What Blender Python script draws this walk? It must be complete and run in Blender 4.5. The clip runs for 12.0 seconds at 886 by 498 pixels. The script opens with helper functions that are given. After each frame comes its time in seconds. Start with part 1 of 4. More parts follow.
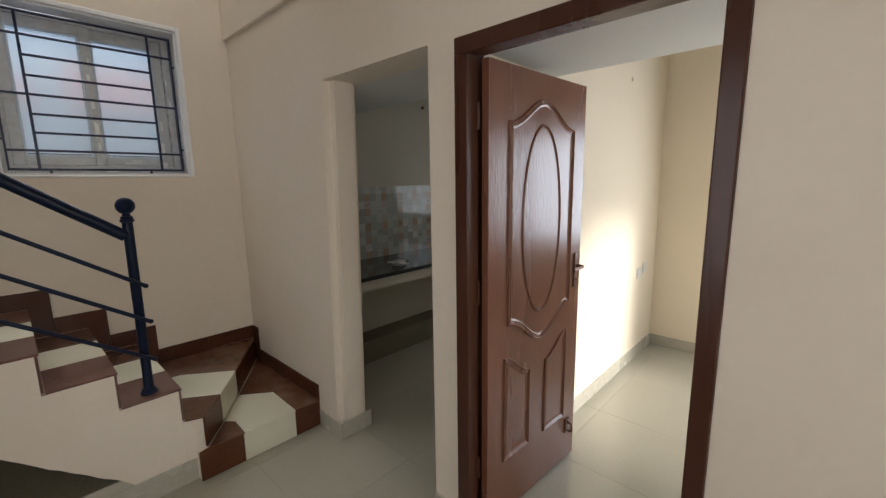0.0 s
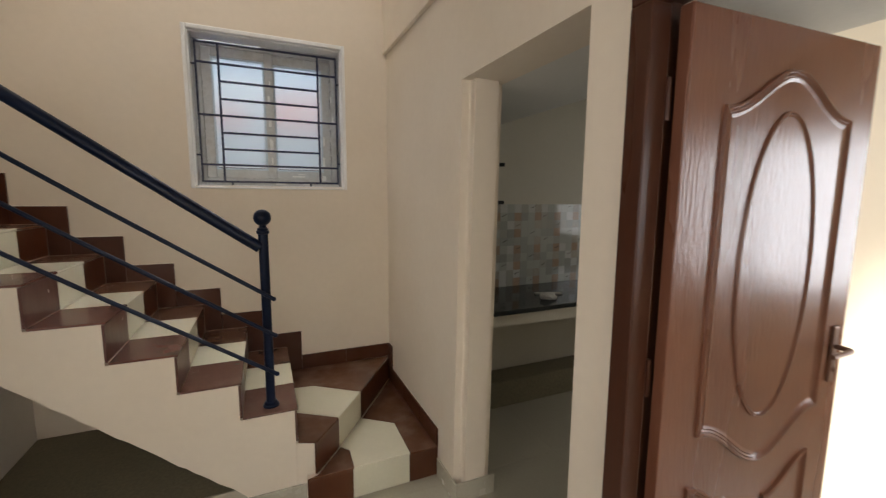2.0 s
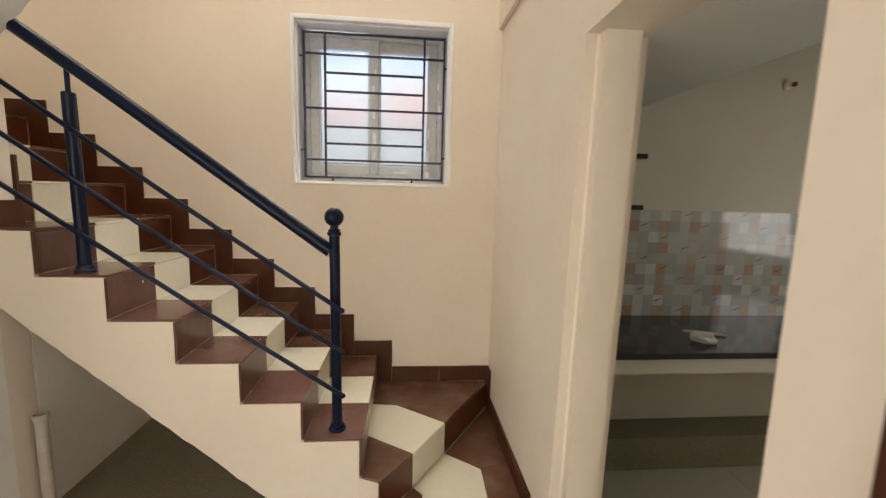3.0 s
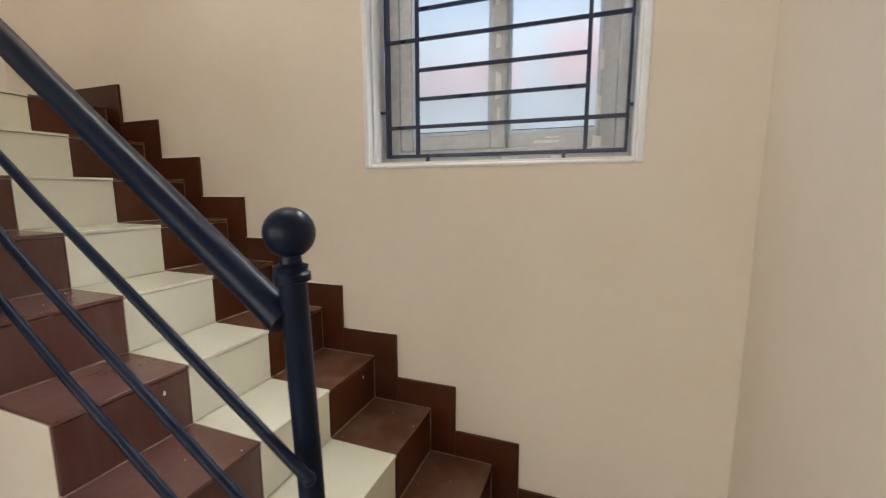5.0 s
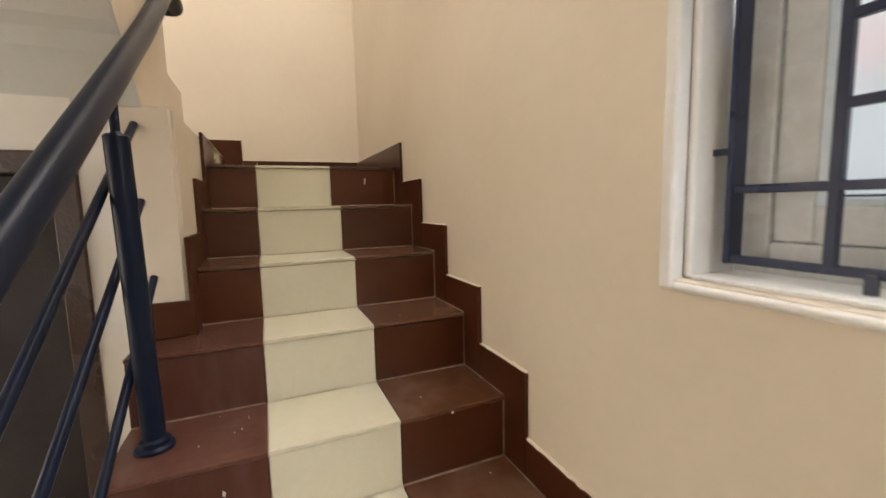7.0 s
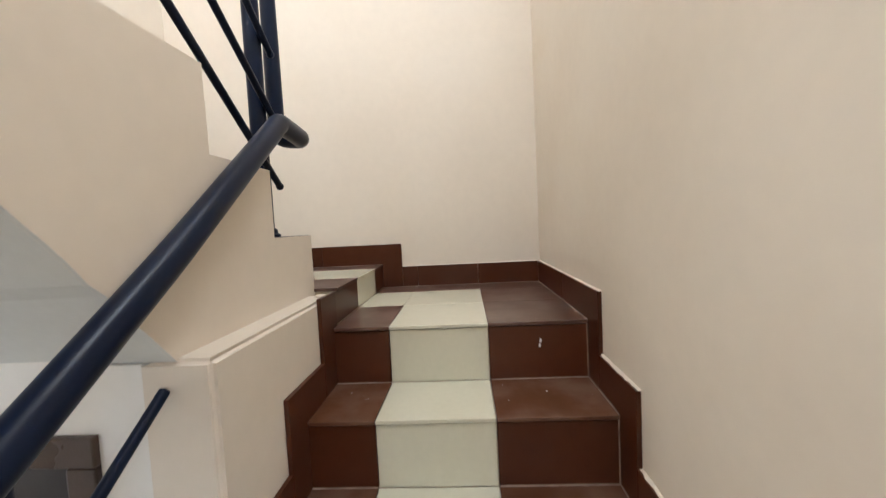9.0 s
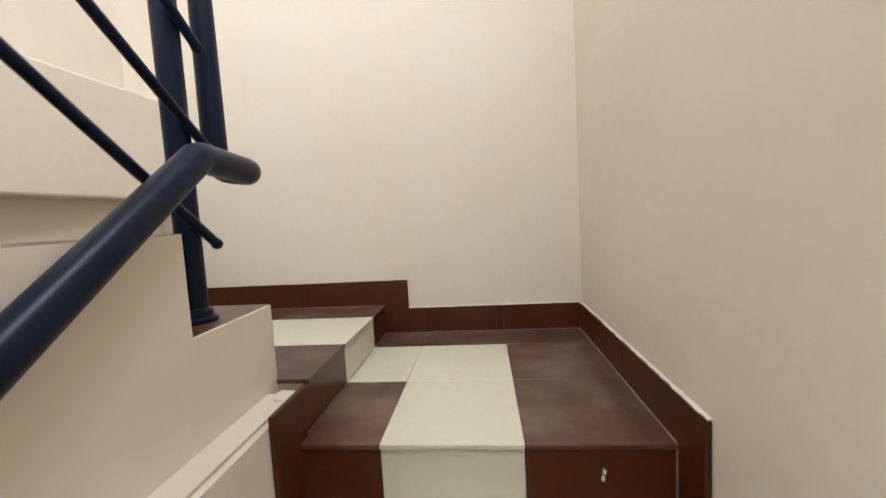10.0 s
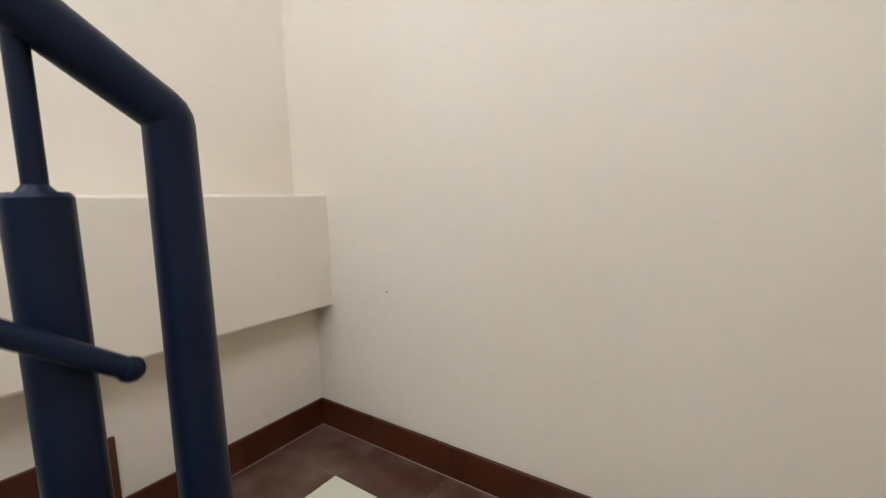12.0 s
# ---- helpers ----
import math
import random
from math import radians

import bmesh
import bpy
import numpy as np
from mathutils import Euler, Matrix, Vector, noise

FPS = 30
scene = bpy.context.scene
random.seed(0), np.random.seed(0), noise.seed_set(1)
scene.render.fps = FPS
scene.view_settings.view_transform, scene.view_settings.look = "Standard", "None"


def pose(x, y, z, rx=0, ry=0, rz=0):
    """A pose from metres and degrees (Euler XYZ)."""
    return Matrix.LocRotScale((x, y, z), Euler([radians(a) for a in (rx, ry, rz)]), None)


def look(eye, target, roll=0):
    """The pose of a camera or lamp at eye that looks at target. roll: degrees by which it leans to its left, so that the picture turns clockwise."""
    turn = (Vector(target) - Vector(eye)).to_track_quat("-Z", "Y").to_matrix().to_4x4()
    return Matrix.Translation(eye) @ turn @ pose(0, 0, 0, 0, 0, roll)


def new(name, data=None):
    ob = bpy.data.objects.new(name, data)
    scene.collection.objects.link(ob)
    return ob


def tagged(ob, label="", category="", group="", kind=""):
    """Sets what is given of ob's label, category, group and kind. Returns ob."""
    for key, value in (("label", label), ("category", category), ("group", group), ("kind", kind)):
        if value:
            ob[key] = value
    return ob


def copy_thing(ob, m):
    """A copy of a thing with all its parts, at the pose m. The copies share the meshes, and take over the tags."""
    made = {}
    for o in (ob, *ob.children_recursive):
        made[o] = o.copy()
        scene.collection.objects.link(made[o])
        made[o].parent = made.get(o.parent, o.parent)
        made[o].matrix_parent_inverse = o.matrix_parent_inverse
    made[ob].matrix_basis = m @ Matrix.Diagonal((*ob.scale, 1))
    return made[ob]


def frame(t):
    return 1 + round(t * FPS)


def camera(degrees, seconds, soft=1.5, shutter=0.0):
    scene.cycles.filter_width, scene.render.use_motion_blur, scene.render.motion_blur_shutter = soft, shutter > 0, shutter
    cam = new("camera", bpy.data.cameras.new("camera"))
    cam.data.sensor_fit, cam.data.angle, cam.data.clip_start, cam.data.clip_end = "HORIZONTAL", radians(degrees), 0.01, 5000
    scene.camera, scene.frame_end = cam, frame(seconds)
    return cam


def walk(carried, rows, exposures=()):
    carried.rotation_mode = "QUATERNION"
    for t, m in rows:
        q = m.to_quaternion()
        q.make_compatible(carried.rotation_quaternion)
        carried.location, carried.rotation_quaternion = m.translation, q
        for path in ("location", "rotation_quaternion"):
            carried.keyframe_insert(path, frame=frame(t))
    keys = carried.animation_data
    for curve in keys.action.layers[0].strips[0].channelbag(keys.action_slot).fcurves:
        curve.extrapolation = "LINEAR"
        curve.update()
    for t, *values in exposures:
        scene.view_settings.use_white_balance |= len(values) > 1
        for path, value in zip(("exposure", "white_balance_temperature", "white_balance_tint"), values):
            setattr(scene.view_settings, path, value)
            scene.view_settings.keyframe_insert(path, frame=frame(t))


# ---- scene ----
cam = camera(94.60, 12.0, soft=1.3, shutter=0.3)
# seconds, x, y, z, yaw, pitch, roll
PATH = [
    (0.0, -1.235, -3.233, 1.559, -47.056, -9.539, 0.834),
    (0.5, -1.190, -3.255, 1.525, -43.502, -8.979, 1.126),
    (1.0, -1.138, -3.204, 1.537, -38.814, -8.797, 0.553),
    (1.5, -0.995, -3.065, 1.543, -32.145, -8.121, 0.175),
    (2.0, -0.849, -2.940, 1.565, -23.756, -7.267, -0.392),
    (2.5, -0.675, -2.807, 1.580, -13.140, -7.073, -1.043),
    (3.0, -0.566, -2.555, 1.566, -5.179, -7.571, -1.604),
    (3.2, -0.537, -2.458, 1.572, -2.532, -7.873, -1.383),
    (5.0, -0.420, -1.366, 1.527, 20.465, -8.188, 0.051),
    (5.5, -0.394, -1.118, 1.538, 30.213, -8.313, 0.503),
    (6.0, -0.491, -0.921, 1.537, 41.078, -8.007, 0.229),
    (6.5, -0.643, -0.713, 1.677, 53.867, -6.747, 0.695),
    (7.0, -0.781, -0.575, 1.750, 66.710, -6.374, 1.391),
    (7.2, -0.824, -0.509, 1.817, 71.580, -6.400, 1.850),
    (8.8, -1.405, -0.362, 2.162, 91.778, -3.125, 3.508),
    (9.0, -1.448, -0.361, 2.228, 93.040, -3.520, 2.873),
    (9.5, -1.675, -0.377, 2.268, 93.849, -3.637, 2.787),
    (10.0, -1.866, -0.369, 2.396, 95.471, -4.916, 3.229),
    (10.5, -2.034, -0.375, 2.527, 99.499, -6.132, 2.977),
    (11.0, -2.216, -0.411, 2.635, 106.911, -6.164, 2.652),
    (11.5, -2.374, -0.415, 2.759, 114.650, -5.063, 2.953),
    (12.0, -2.507, -0.483, 2.878, 124.073, -6.691, 1.484),
]
EXPO = [(0.0, -0.13, 6350, 11), (0.5, -0.11, 6350, 11), (1.0, -0.05, 6350, 11), (1.5, 0.12, 6450, 12), (2.0, 0.16, 6850, 12), (2.5, 0.74, 7400, 12), (3.0, 0.85, 7200, 13),
        (5.0, 0.76, 6500, 11), (5.5, 0.74, 6500, 11), (6.0, 0.73, 6600, 11), (6.5, 0.74, 6800, 12), (7.0, 0.87, 7300, 12),
        (9.0, 0.98, 5900, 9), (10.0, 0.94, 5900, 9), (10.5, 0.87, 5900, 9), (11.5, 0.60, 5850, 9), (12.0, 0.52, 5750, 8.5)]
walk(cam, [(t, pose(x, y, z, 90 + p, r, w)) for t, x, y, z, w, p, r in PATH], EXPO)

# ---------------------------------------------------------------- light
world = bpy.data.worlds.new("sky")
scene.world = world
world.use_nodes = True
wn = world.node_tree.nodes
sky = wn.new("ShaderNodeTexSky")
sky.sky_type, sky.sun_disc = "NISHITA", False
sky.sun_elevation, sky.sun_rotation = radians(18.4), radians(189)
wn["Background"].inputs["Strength"].default_value = 0.12
world.node_tree.links.new(sky.outputs[0], wn["Background"].inputs["Color"])

sun = new("sun", bpy.data.lights.new("sun", "SUN"))
sun.data.energy, sun.data.angle, sun.data.color = 5.0, radians(8.0), (1.0, 0.97, 0.93)
sun.matrix_world = look((0, 0, 0), (0.15, 0.95, -0.32))


XB0 = -2.09


def window_light(name, eye, target, w, h, watts, color):
    lamp = new(name, bpy.data.lights.new(name, "AREA"))
    lamp.data.shape, lamp.data.size, lamp.data.size_y = "RECTANGLE", w, h
    lamp.data.energy, lamp.data.color = watts, color
    lamp.matrix_world = look(eye, target)
    return lamp


window_light("hall_daylight", (-0.85, -5.12, 1.5), (-1.7, 0, 1.4), 1.25, 1.5, 12.2, (1.0, 0.925, 0.86))
window_light("stair_daylight", (-0.77, 0.95, 3.5), (-0.77, 0.2, 2.0), 1.6, 0.8, 44, (0.86, 0.93, 1.0))
# Narrow strip added under the window head to brighten the treads below.
head = window_light("window_head_fill", (-0.77, 0.075, 2.505), (-0.86, -0.62, 1.15), 0.80, 0.10, 1.2, (0.90, 0.95, 1.0))
head.data.spread = radians(62)
# Jamb strips added as fill: one for the east wall, one for the risers.
for x, aim, watts in ((-1.185, (0.0, -0.26, 1.5), 0.22), (-0.35, (-1.6, -0.60, 1.1), 1.5)):
    side = window_light("window_side_fill", (x, 0.065, 2.06), aim, 0.09, 0.76, watts, (0.85, 0.91, 1.0))
    side.data.spread = radians(62)
window_light("upper_daylight", (-0.04, -1.3, 4.55), (-2.7, -0.2, 3.0), 0.9, 1.2, 10, (1.0, 0.98, 0.96))
# South and north upper lamps are added fill, evening out the landing walls.
window_light("upper_south_fill", (-1.1, -1.80, 4.75), (-2.3, 0.0, 2.9), 1.0, 1.0, 12, (1.0, 0.98, 0.95))
window_light("upper_north_fill", (-1.9, -0.03, 4.75), (-2.3, -2.0, 3.7), 1.2, 1.1, 30, (0.96, 0.98, 1.0))
# Fill lamp added on the west side to brighten the kitchen pillar face.
window_light("hall_west_fill", (XB0 + 0.02, -2.75, 1.5), (0, -2.3, 1.4), 1.3, 1.3, 10, (1.0, 0.95, 0.93))
window_light("bedroom_daylight", (2.70, -3.7, 1.45), (0, -3.5, 1.0), 1.2, 1.1, 39, (0.84, 0.91, 1.0))
window_light("kitchen_daylight", (2.70, -1.55, 1.5), (0, -1.40, 1.1), 0.7, 0.8, 3.8, (0.95, 0.98, 1.0))


# ---------------------------------------------------------------- materials
def mat(name, color, rough=0.6, metal=0.0, spot=None, spot_amount=0.5, scale=3.0, grain=0.06, grain_scale=60.0,
        bump=0.1, bump_scale=120.0, rough_var=0.1, random_var=0.0, stretch=(1, 1, 1), coat=0.0, spec=0.5):
    """A principled surface: slow stains towards a second colour, fine grain, relief, uneven gloss, and a shift from piece to piece."""
    m = bpy.data.materials.new(name)
    m.use_nodes = True
    nt = m.node_tree
    n, l = nt.nodes, nt.links
    p = n["Principled BSDF"]
    tc = n.new("ShaderNodeTexCoord")
    geo = n.new("ShaderNodeNewGeometry")
    mp = n.new("ShaderNodeMapping")
    mp.inputs["Scale"].default_value = stretch
    l.new(geo.outputs["Position"], mp.inputs["Vector"])
    big = n.new("ShaderNodeTexNoise")
    big.inputs["Scale"].default_value, big.inputs["Detail"].default_value, big.inputs["Roughness"].default_value = scale, 4, 0.5
    fine = n.new("ShaderNodeTexNoise")
    fine.inputs["Scale"].default_value, fine.inputs["Detail"].default_value = grain_scale, 4
    l.new(mp.outputs[0], big.inputs["Vector"])
    l.new(mp.outputs[0], fine.inputs["Vector"])
    ramp = n.new("ShaderNodeMapRange")
    ramp.inputs[1].default_value, ramp.inputs[2].default_value, ramp.inputs[3].default_value, ramp.inputs[4].default_value = 0.25, 0.90, 0.0, spot_amount
    ramp.interpolation_type = "SMOOTHERSTEP"
    l.new(big.outputs["Fac"], ramp.inputs[0])
    mix = n.new("ShaderNodeMix")
    mix.data_type = "RGBA"
    mix.inputs[6].default_value = (*color, 1)
    mix.inputs[7].default_value = (*(spot or [c * 0.85 for c in color]), 1)
    l.new(ramp.outputs[0], mix.inputs[0])
    hsv = n.new("ShaderNodeHueSaturation")
    l.new(mix.outputs[2], hsv.inputs["Color"])
    val = n.new("ShaderNodeMapRange")
    val.inputs[1].default_value, val.inputs[2].default_value, val.inputs[3].default_value, val.inputs[4].default_value = 0.25, 0.75, 1 - grain, 1 + grain
    l.new(fine.outputs["Fac"], val.inputs[0])
    if random_var:
        info = n.new("ShaderNodeObjectInfo")
        rv = n.new("ShaderNodeMapRange")
        rv.inputs[3].default_value, rv.inputs[4].default_value = 1 - random_var, 1 + random_var
        l.new(info.outputs["Random"], rv.inputs[0])
        mul = n.new("ShaderNodeMath")
        mul.operation = "MULTIPLY"
        l.new(rv.outputs[0], mul.inputs[0])
        l.new(val.outputs[0], mul.inputs[1])
        l.new(mul.outputs[0], hsv.inputs["Value"])
    else:
        l.new(val.outputs[0], hsv.inputs["Value"])
    l.new(hsv.outputs[0], p.inputs["Base Color"])
    rr = n.new("ShaderNodeMapRange")
    rr.inputs[1].default_value, rr.inputs[2].default_value = 0.3, 0.7
    rr.inputs[3].default_value, rr.inputs[4].default_value = max(rough - rough_var, 0.02), min(rough + rough_var, 1)
    l.new(big.outputs["Fac"], rr.inputs[0])
    l.new(rr.outputs[0], p.inputs["Roughness"])
    p.inputs["Metallic"].default_value = metal
    p.inputs["Coat Weight"].default_value = coat
    p.inputs["Specular IOR Level"].default_value = spec
    if bump:
        bt = n.new("ShaderNodeTexNoise")
        bt.inputs["Scale"].default_value, bt.inputs["Detail"].default_value = bump_scale, 5
        l.new(mp.outputs[0], bt.inputs["Vector"])
        b = n.new("ShaderNodeBump")
        b.inputs["Strength"].default_value, b.inputs["Distance"].default_value = bump, 0.004
        l.new(bt.outputs["Fac"], b.inputs["Height"])
        l.new(b.outputs[0], p.inputs["Normal"])
    return m


PAINT = mat("cream_paint", (0.76, 0.675, 0.565), 0.55, spot=(0.70, 0.60, 0.485), spot_amount=0.45, scale=2.4, grain=0.018, grain_scale=25, bump=0.07, bump_scale=70)
PALE_PAINT = mat("off_white_paint", (0.82, 0.79, 0.74), 0.55, spot=(0.74, 0.69, 0.60), spot_amount=0.45, scale=3.0, grain=0.02, grain_scale=25, bump=0.08, bump_scale=60)
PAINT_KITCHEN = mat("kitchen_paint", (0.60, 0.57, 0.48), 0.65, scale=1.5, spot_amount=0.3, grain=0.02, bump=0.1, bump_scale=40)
PAINT_BED = mat("bedroom_paint", (0.82, 0.72, 0.56), 0.65, scale=1.5, spot_amount=0.2, grain=0.015, bump=0.1, bump_scale=40)
CEIL = mat("ceiling_white", (0.72, 0.72, 0.69), 0.8, scale=2.5, spot_amount=0.3, grain=0.02, bump=0.12, bump_scale=50)
WHITE = mat("white_plaster", (0.82, 0.825, 0.83), 0.45, spot=(0.72, 0.69, 0.63), spot_amount=0.5, scale=9, grain=0.03, bump=0.15, bump_scale=60)
UPVC = mat("upvc_white", (0.60, 0.625, 0.64), 0.30, spot=(0.42, 0.415, 0.39), spot_amount=0.7, scale=14, grain=0.05, bump=0.05, bump_scale=70)
FILM = mat("protective_film", (0.88, 0.90, 0.90), 0.2, spot=(0.6, 0.58, 0.52), scale=30, bump=0.3, bump_scale=40)
BROWN = mat("brown_tile", (0.076, 0.0195, 0.0055), 0.30, spec=0.4, spot=(0.125, 0.052, 0.028), spot_amount=0.45, scale=4.5, grain=0.05, grain_scale=30, bump=0.0, rough_var=0.0, random_var=0.12)
TREAD = mat("brown_tread_tile", (0.112, 0.044, 0.022), 0.24, spec=0.5, spot=(0.22, 0.135, 0.095), spot_amount=0.6, scale=7, grain=0.06, grain_scale=30, bump=0.0, rough_var=0.0, random_var=0.10)
# Outer strip: dust and streaks, plus window sheen put into a mauver base colour.
DUSTY_LIT_TREAD = mat("dusty_lit_tread_tile", (0.116, 0.045, 0.033), 0.24, spec=0.55, spot=(0.25, 0.165, 0.14), spot_amount=0.28, scale=5, grain=0.08, grain_scale=45, bump=0.0, rough_var=0.0, random_var=0.08)
DUSTY_LIT_RISER = mat("streaked_lit_riser_tile", (0.088, 0.029, 0.019), 0.30, spec=0.5, spot=(0.21, 0.14, 0.125), spot_amount=0.28, scale=22, grain=0.10, grain_scale=50, bump=0.0, rough_var=0.0, random_var=0.08, stretch=(1, 1, 0.30))
LANDING = mat("dusty_brown_tile", (0.078, 0.031, 0.019), 0.28, spec=0.4, spot=(0.27, 0.20, 0.165), spot_amount=0.5, scale=9, grain=0.05, grain_scale=30, bump=0.0, rough_var=0.0, random_var=0.10)
PALE = mat("pale_mortar", (0.36, 0.285, 0.23), 0.9, scale=25, spot=(0.16, 0.10, 0.075), spot_amount=0.8, grain=0.06, bump=0.1)
DUST = mat("dusty_grout", (0.30, 0.215, 0.16), 0.9, scale=30, spot_amount=0.8, spot=(0.10, 0.05, 0.035), grain=0.2, bump=0.2)
BROWN_SK = mat("brown_skirting_tile", (0.062, 0.016, 0.005), 0.33, spec=0.28, spot=(0.10, 0.045, 0.027), spot_amount=0.4, scale=6, grain=0.05, grain_scale=30, bump=0.0, rough_var=0.0, random_var=0.10)
CREAM = mat("cream_tile", (0.70, 0.67, 0.53), 0.20, rough_var=0.03, spot=(0.63, 0.60, 0.46), spot_amount=0.4, scale=5, grain=0.02, bump=0.02, random_var=0.03)
GROUT = mat("grout", (0.35, 0.325, 0.26), 0.5, scale=20, grain=0.06, bump=0.2)
FLOOR = mat("floor_tile", (0.40, 0.375, 0.30), 0.13, spot=(0.42, 0.39, 0.31), spot_amount=0.35, scale=2.2, grain=0.03, bump=0.015, random_var=0.03, rough_var=0.06)
SKIRT = mat("grey_skirting_tile", (0.46, 0.43, 0.35), 0.25, scale=5, grain=0.04, bump=0.03, random_var=0.04)
CEMENT = mat("dark_cement", (0.185, 0.163, 0.105), 0.9, spot=(0.25, 0.22, 0.15), scale=5, grain=0.15, bump=0.5, bump_scale=80)
RAIL = mat("navy_enamel", (0.0040, 0.0090, 0.026), 0.34, spec=0.20, rough_var=0.05, spot=(0.008, 0.016, 0.042), spot_amount=0.5, scale=7, grain=0.05, grain_scale=30, bump=0.03, bump_scale=60)
GRILLE = mat("black_enamel", (0.008, 0.016, 0.052), 0.34, scale=12, grain=0.1, bump=0.1)
DOOR = mat("brown_door_skin", (0.182, 0.072, 0.042), 0.25, spot=(0.150, 0.056, 0.032), spot_amount=0.5, scale=6, grain=0.05, grain_scale=90, bump=0.30, bump_scale=130, stretch=(1, 1, 0.16), spec=0.55, rough_var=0.04)
FRAME = mat("dark_brown_wood", (0.058, 0.018, 0.009), 0.30, spec=0.35, spot=(0.078, 0.027, 0.014), scale=6, grain=0.04, bump=0.14, bump_scale=60, stretch=(1, 1, 0.12))
BLACKDOOR = mat("dark_door_skin", (0.016, 0.008, 0.007), 0.6, scale=8, grain=0.1, bump=0.15)
GREYFRAME = mat("grey_brown_frame", (0.055, 0.030, 0.022), 0.30, spot=(0.085, 0.055, 0.042), spot_amount=0.3, scale=6, grain=0.1, bump=0.2)
METAL = mat("antique_metal", (0.17, 0.095, 0.07), 0.42, metal=0.5, scale=20, bump=0.05)
GRANITE = mat("black_granite", (0.022, 0.026, 0.028), 0.10, spot=(0.05, 0.055, 0.055), scale=40, grain=0.3, grain_scale=300, bump=0.0, rough_var=0.04)
STROKE = mat("dark_print", (0.10, 0.095, 0.08), 0.15, scale=30, bump=0.0)
STROKE = mat("dark_print", (0.10, 0.095, 0.08), 0.15, scale=30, bump=0.0)
PRINT_BROWN = mat("brown_print_glaze", (0.40, 0.295, 0.22), 0.10, scale=25, grain=0.12, grain_scale=80, bump=0.0, random_var=0.15)
PRINT_TAUPE = mat("taupe_print_glaze", (0.42, 0.39, 0.335), 0.10, scale=25, grain=0.12, grain_scale=80, bump=0.0, random_var=0.12)
PVC = mat("grey_white_pvc", (0.50, 0.46, 0.38), 0.5, spot=(0.35, 0.31, 0.24), scale=20, grain=0.06, bump=0.1)
PAPER = mat("crumpled_plastic", (0.62, 0.62, 0.58), 0.4, scale=30, bump=0.6, bump_scale=60)
PLATE = mat("switch_white", (0.75, 0.73, 0.68), 0.4, bump=0.0)
RED = mat("lamp_holder_red", (0.16, 0.03, 0.02), 0.4, bump=0.0)
NEIGHBOUR = mat("pale_blue_render", (0.58, 0.61, 0.64), 0.9, scale=2, bump=0.2)
SALMON = mat("salmon_render", (0.78, 0.30, 0.24), 0.9, scale=2, bump=0.2)
BEAD = mat("pale_blue_bead", (0.60, 0.70, 0.78), 0.3, scale=20, grain=0.04, bump=0.03)
EXTERIOR = mat("pale_render", (0.62, 0.60, 0.56), 0.9, scale=2, bump=0.2)

FROST = bpy.data.materials.new("frosted_glass")
FROST.use_nodes = True
fn, fl = FROST.node_tree.nodes, FROST.node_tree.links
fp = fn["Principled BSDF"]
fp.inputs["Base Color"].default_value, fp.inputs["Roughness"].default_value = (0.85, 0.88, 0.92, 1), 0.35
ft = fn.new("ShaderNodeBsdfTranslucent")
ft.inputs["Color"].default_value = (0.82, 0.865, 0.90, 1)
fr = fn.new("ShaderNodeBsdfRefraction")
fr.inputs["Color"].default_value, fr.inputs["Roughness"].default_value, fr.inputs["IOR"].default_value = (0.84, 0.885, 0.92, 1), 0.55, 1.1
fm, fm2 = fn.new("ShaderNodeMixShader"), fn.new("ShaderNodeMixShader")
fm.inputs[0].default_value, fm2.inputs[0].default_value = 0.68, 0.15
fl.new(ft.outputs[0], fm.inputs[1])
fl.new(fr.outputs[0], fm.inputs[2])
fl.new(fm.outputs[0], fm2.inputs[1])
fl.new(fp.outputs[0], fm2.inputs[2])
fl.new(fm2.outputs[0], fn["Material Output"].inputs["Surface"])

# printed kitchen tile: each patch takes one of four tints
SPLASH = bpy.data.materials.new("printed_wall_tile")
SPLASH.use_nodes = True
sn, sl = SPLASH.node_tree.nodes, SPLASH.node_tree.links
si, sr, sx_ = sn.new("ShaderNodeObjectInfo"), sn.new("ShaderNodeValToRGB"), sn.new("ShaderNodeTexNoise")
sr.color_ramp.interpolation = "CONSTANT"
for k, (pos, c) in enumerate(((0.0, (0.54, 0.56, 0.52)), (0.38, (0.45, 0.47, 0.44)), (0.62, (0.66, 0.67, 0.64)), (0.80, (0.49, 0.485, 0.44)), (0.92, (0.40, 0.415, 0.38)))):
    e = sr.color_ramp.elements[k] if k < 2 else sr.color_ramp.elements.new(pos)
    e.position, e.color = pos, (*c, 1)
sx_.inputs["Scale"].default_value = 35
smix = sn.new("ShaderNodeMix")
smix.data_type, smix.blend_type = "RGBA", "MULTIPLY"
smix.inputs[0].default_value = 0.35
sl.new(si.outputs["Random"], sr.inputs[0])
sl.new(sr.outputs[0], smix.inputs[6])
sl.new(sx_.outputs["Fac"], smix.inputs[7])
sl.new(smix.outputs[2], sn["Principled BSDF"].inputs["Base Color"])
sn["Principled BSDF"].inputs["Roughness"].default_value = 0.07


# ---------------------------------------------------------------- mesh helpers
def link_mesh(name, bm, material, smooth=False):
    me = bpy.data.meshes.new(name)
    bmesh.ops.recalc_face_normals(bm, faces=bm.faces)
    if smooth:
        for f in bm.faces:
            f.smooth = True
        for e in bm.edges:
            e.smooth = len(e.link_faces) == 2 and e.calc_face_angle(0.0) < 0.6
    bm.to_mesh(me)
    bm.free()
    me.materials.append(material)
    return new(name, me)


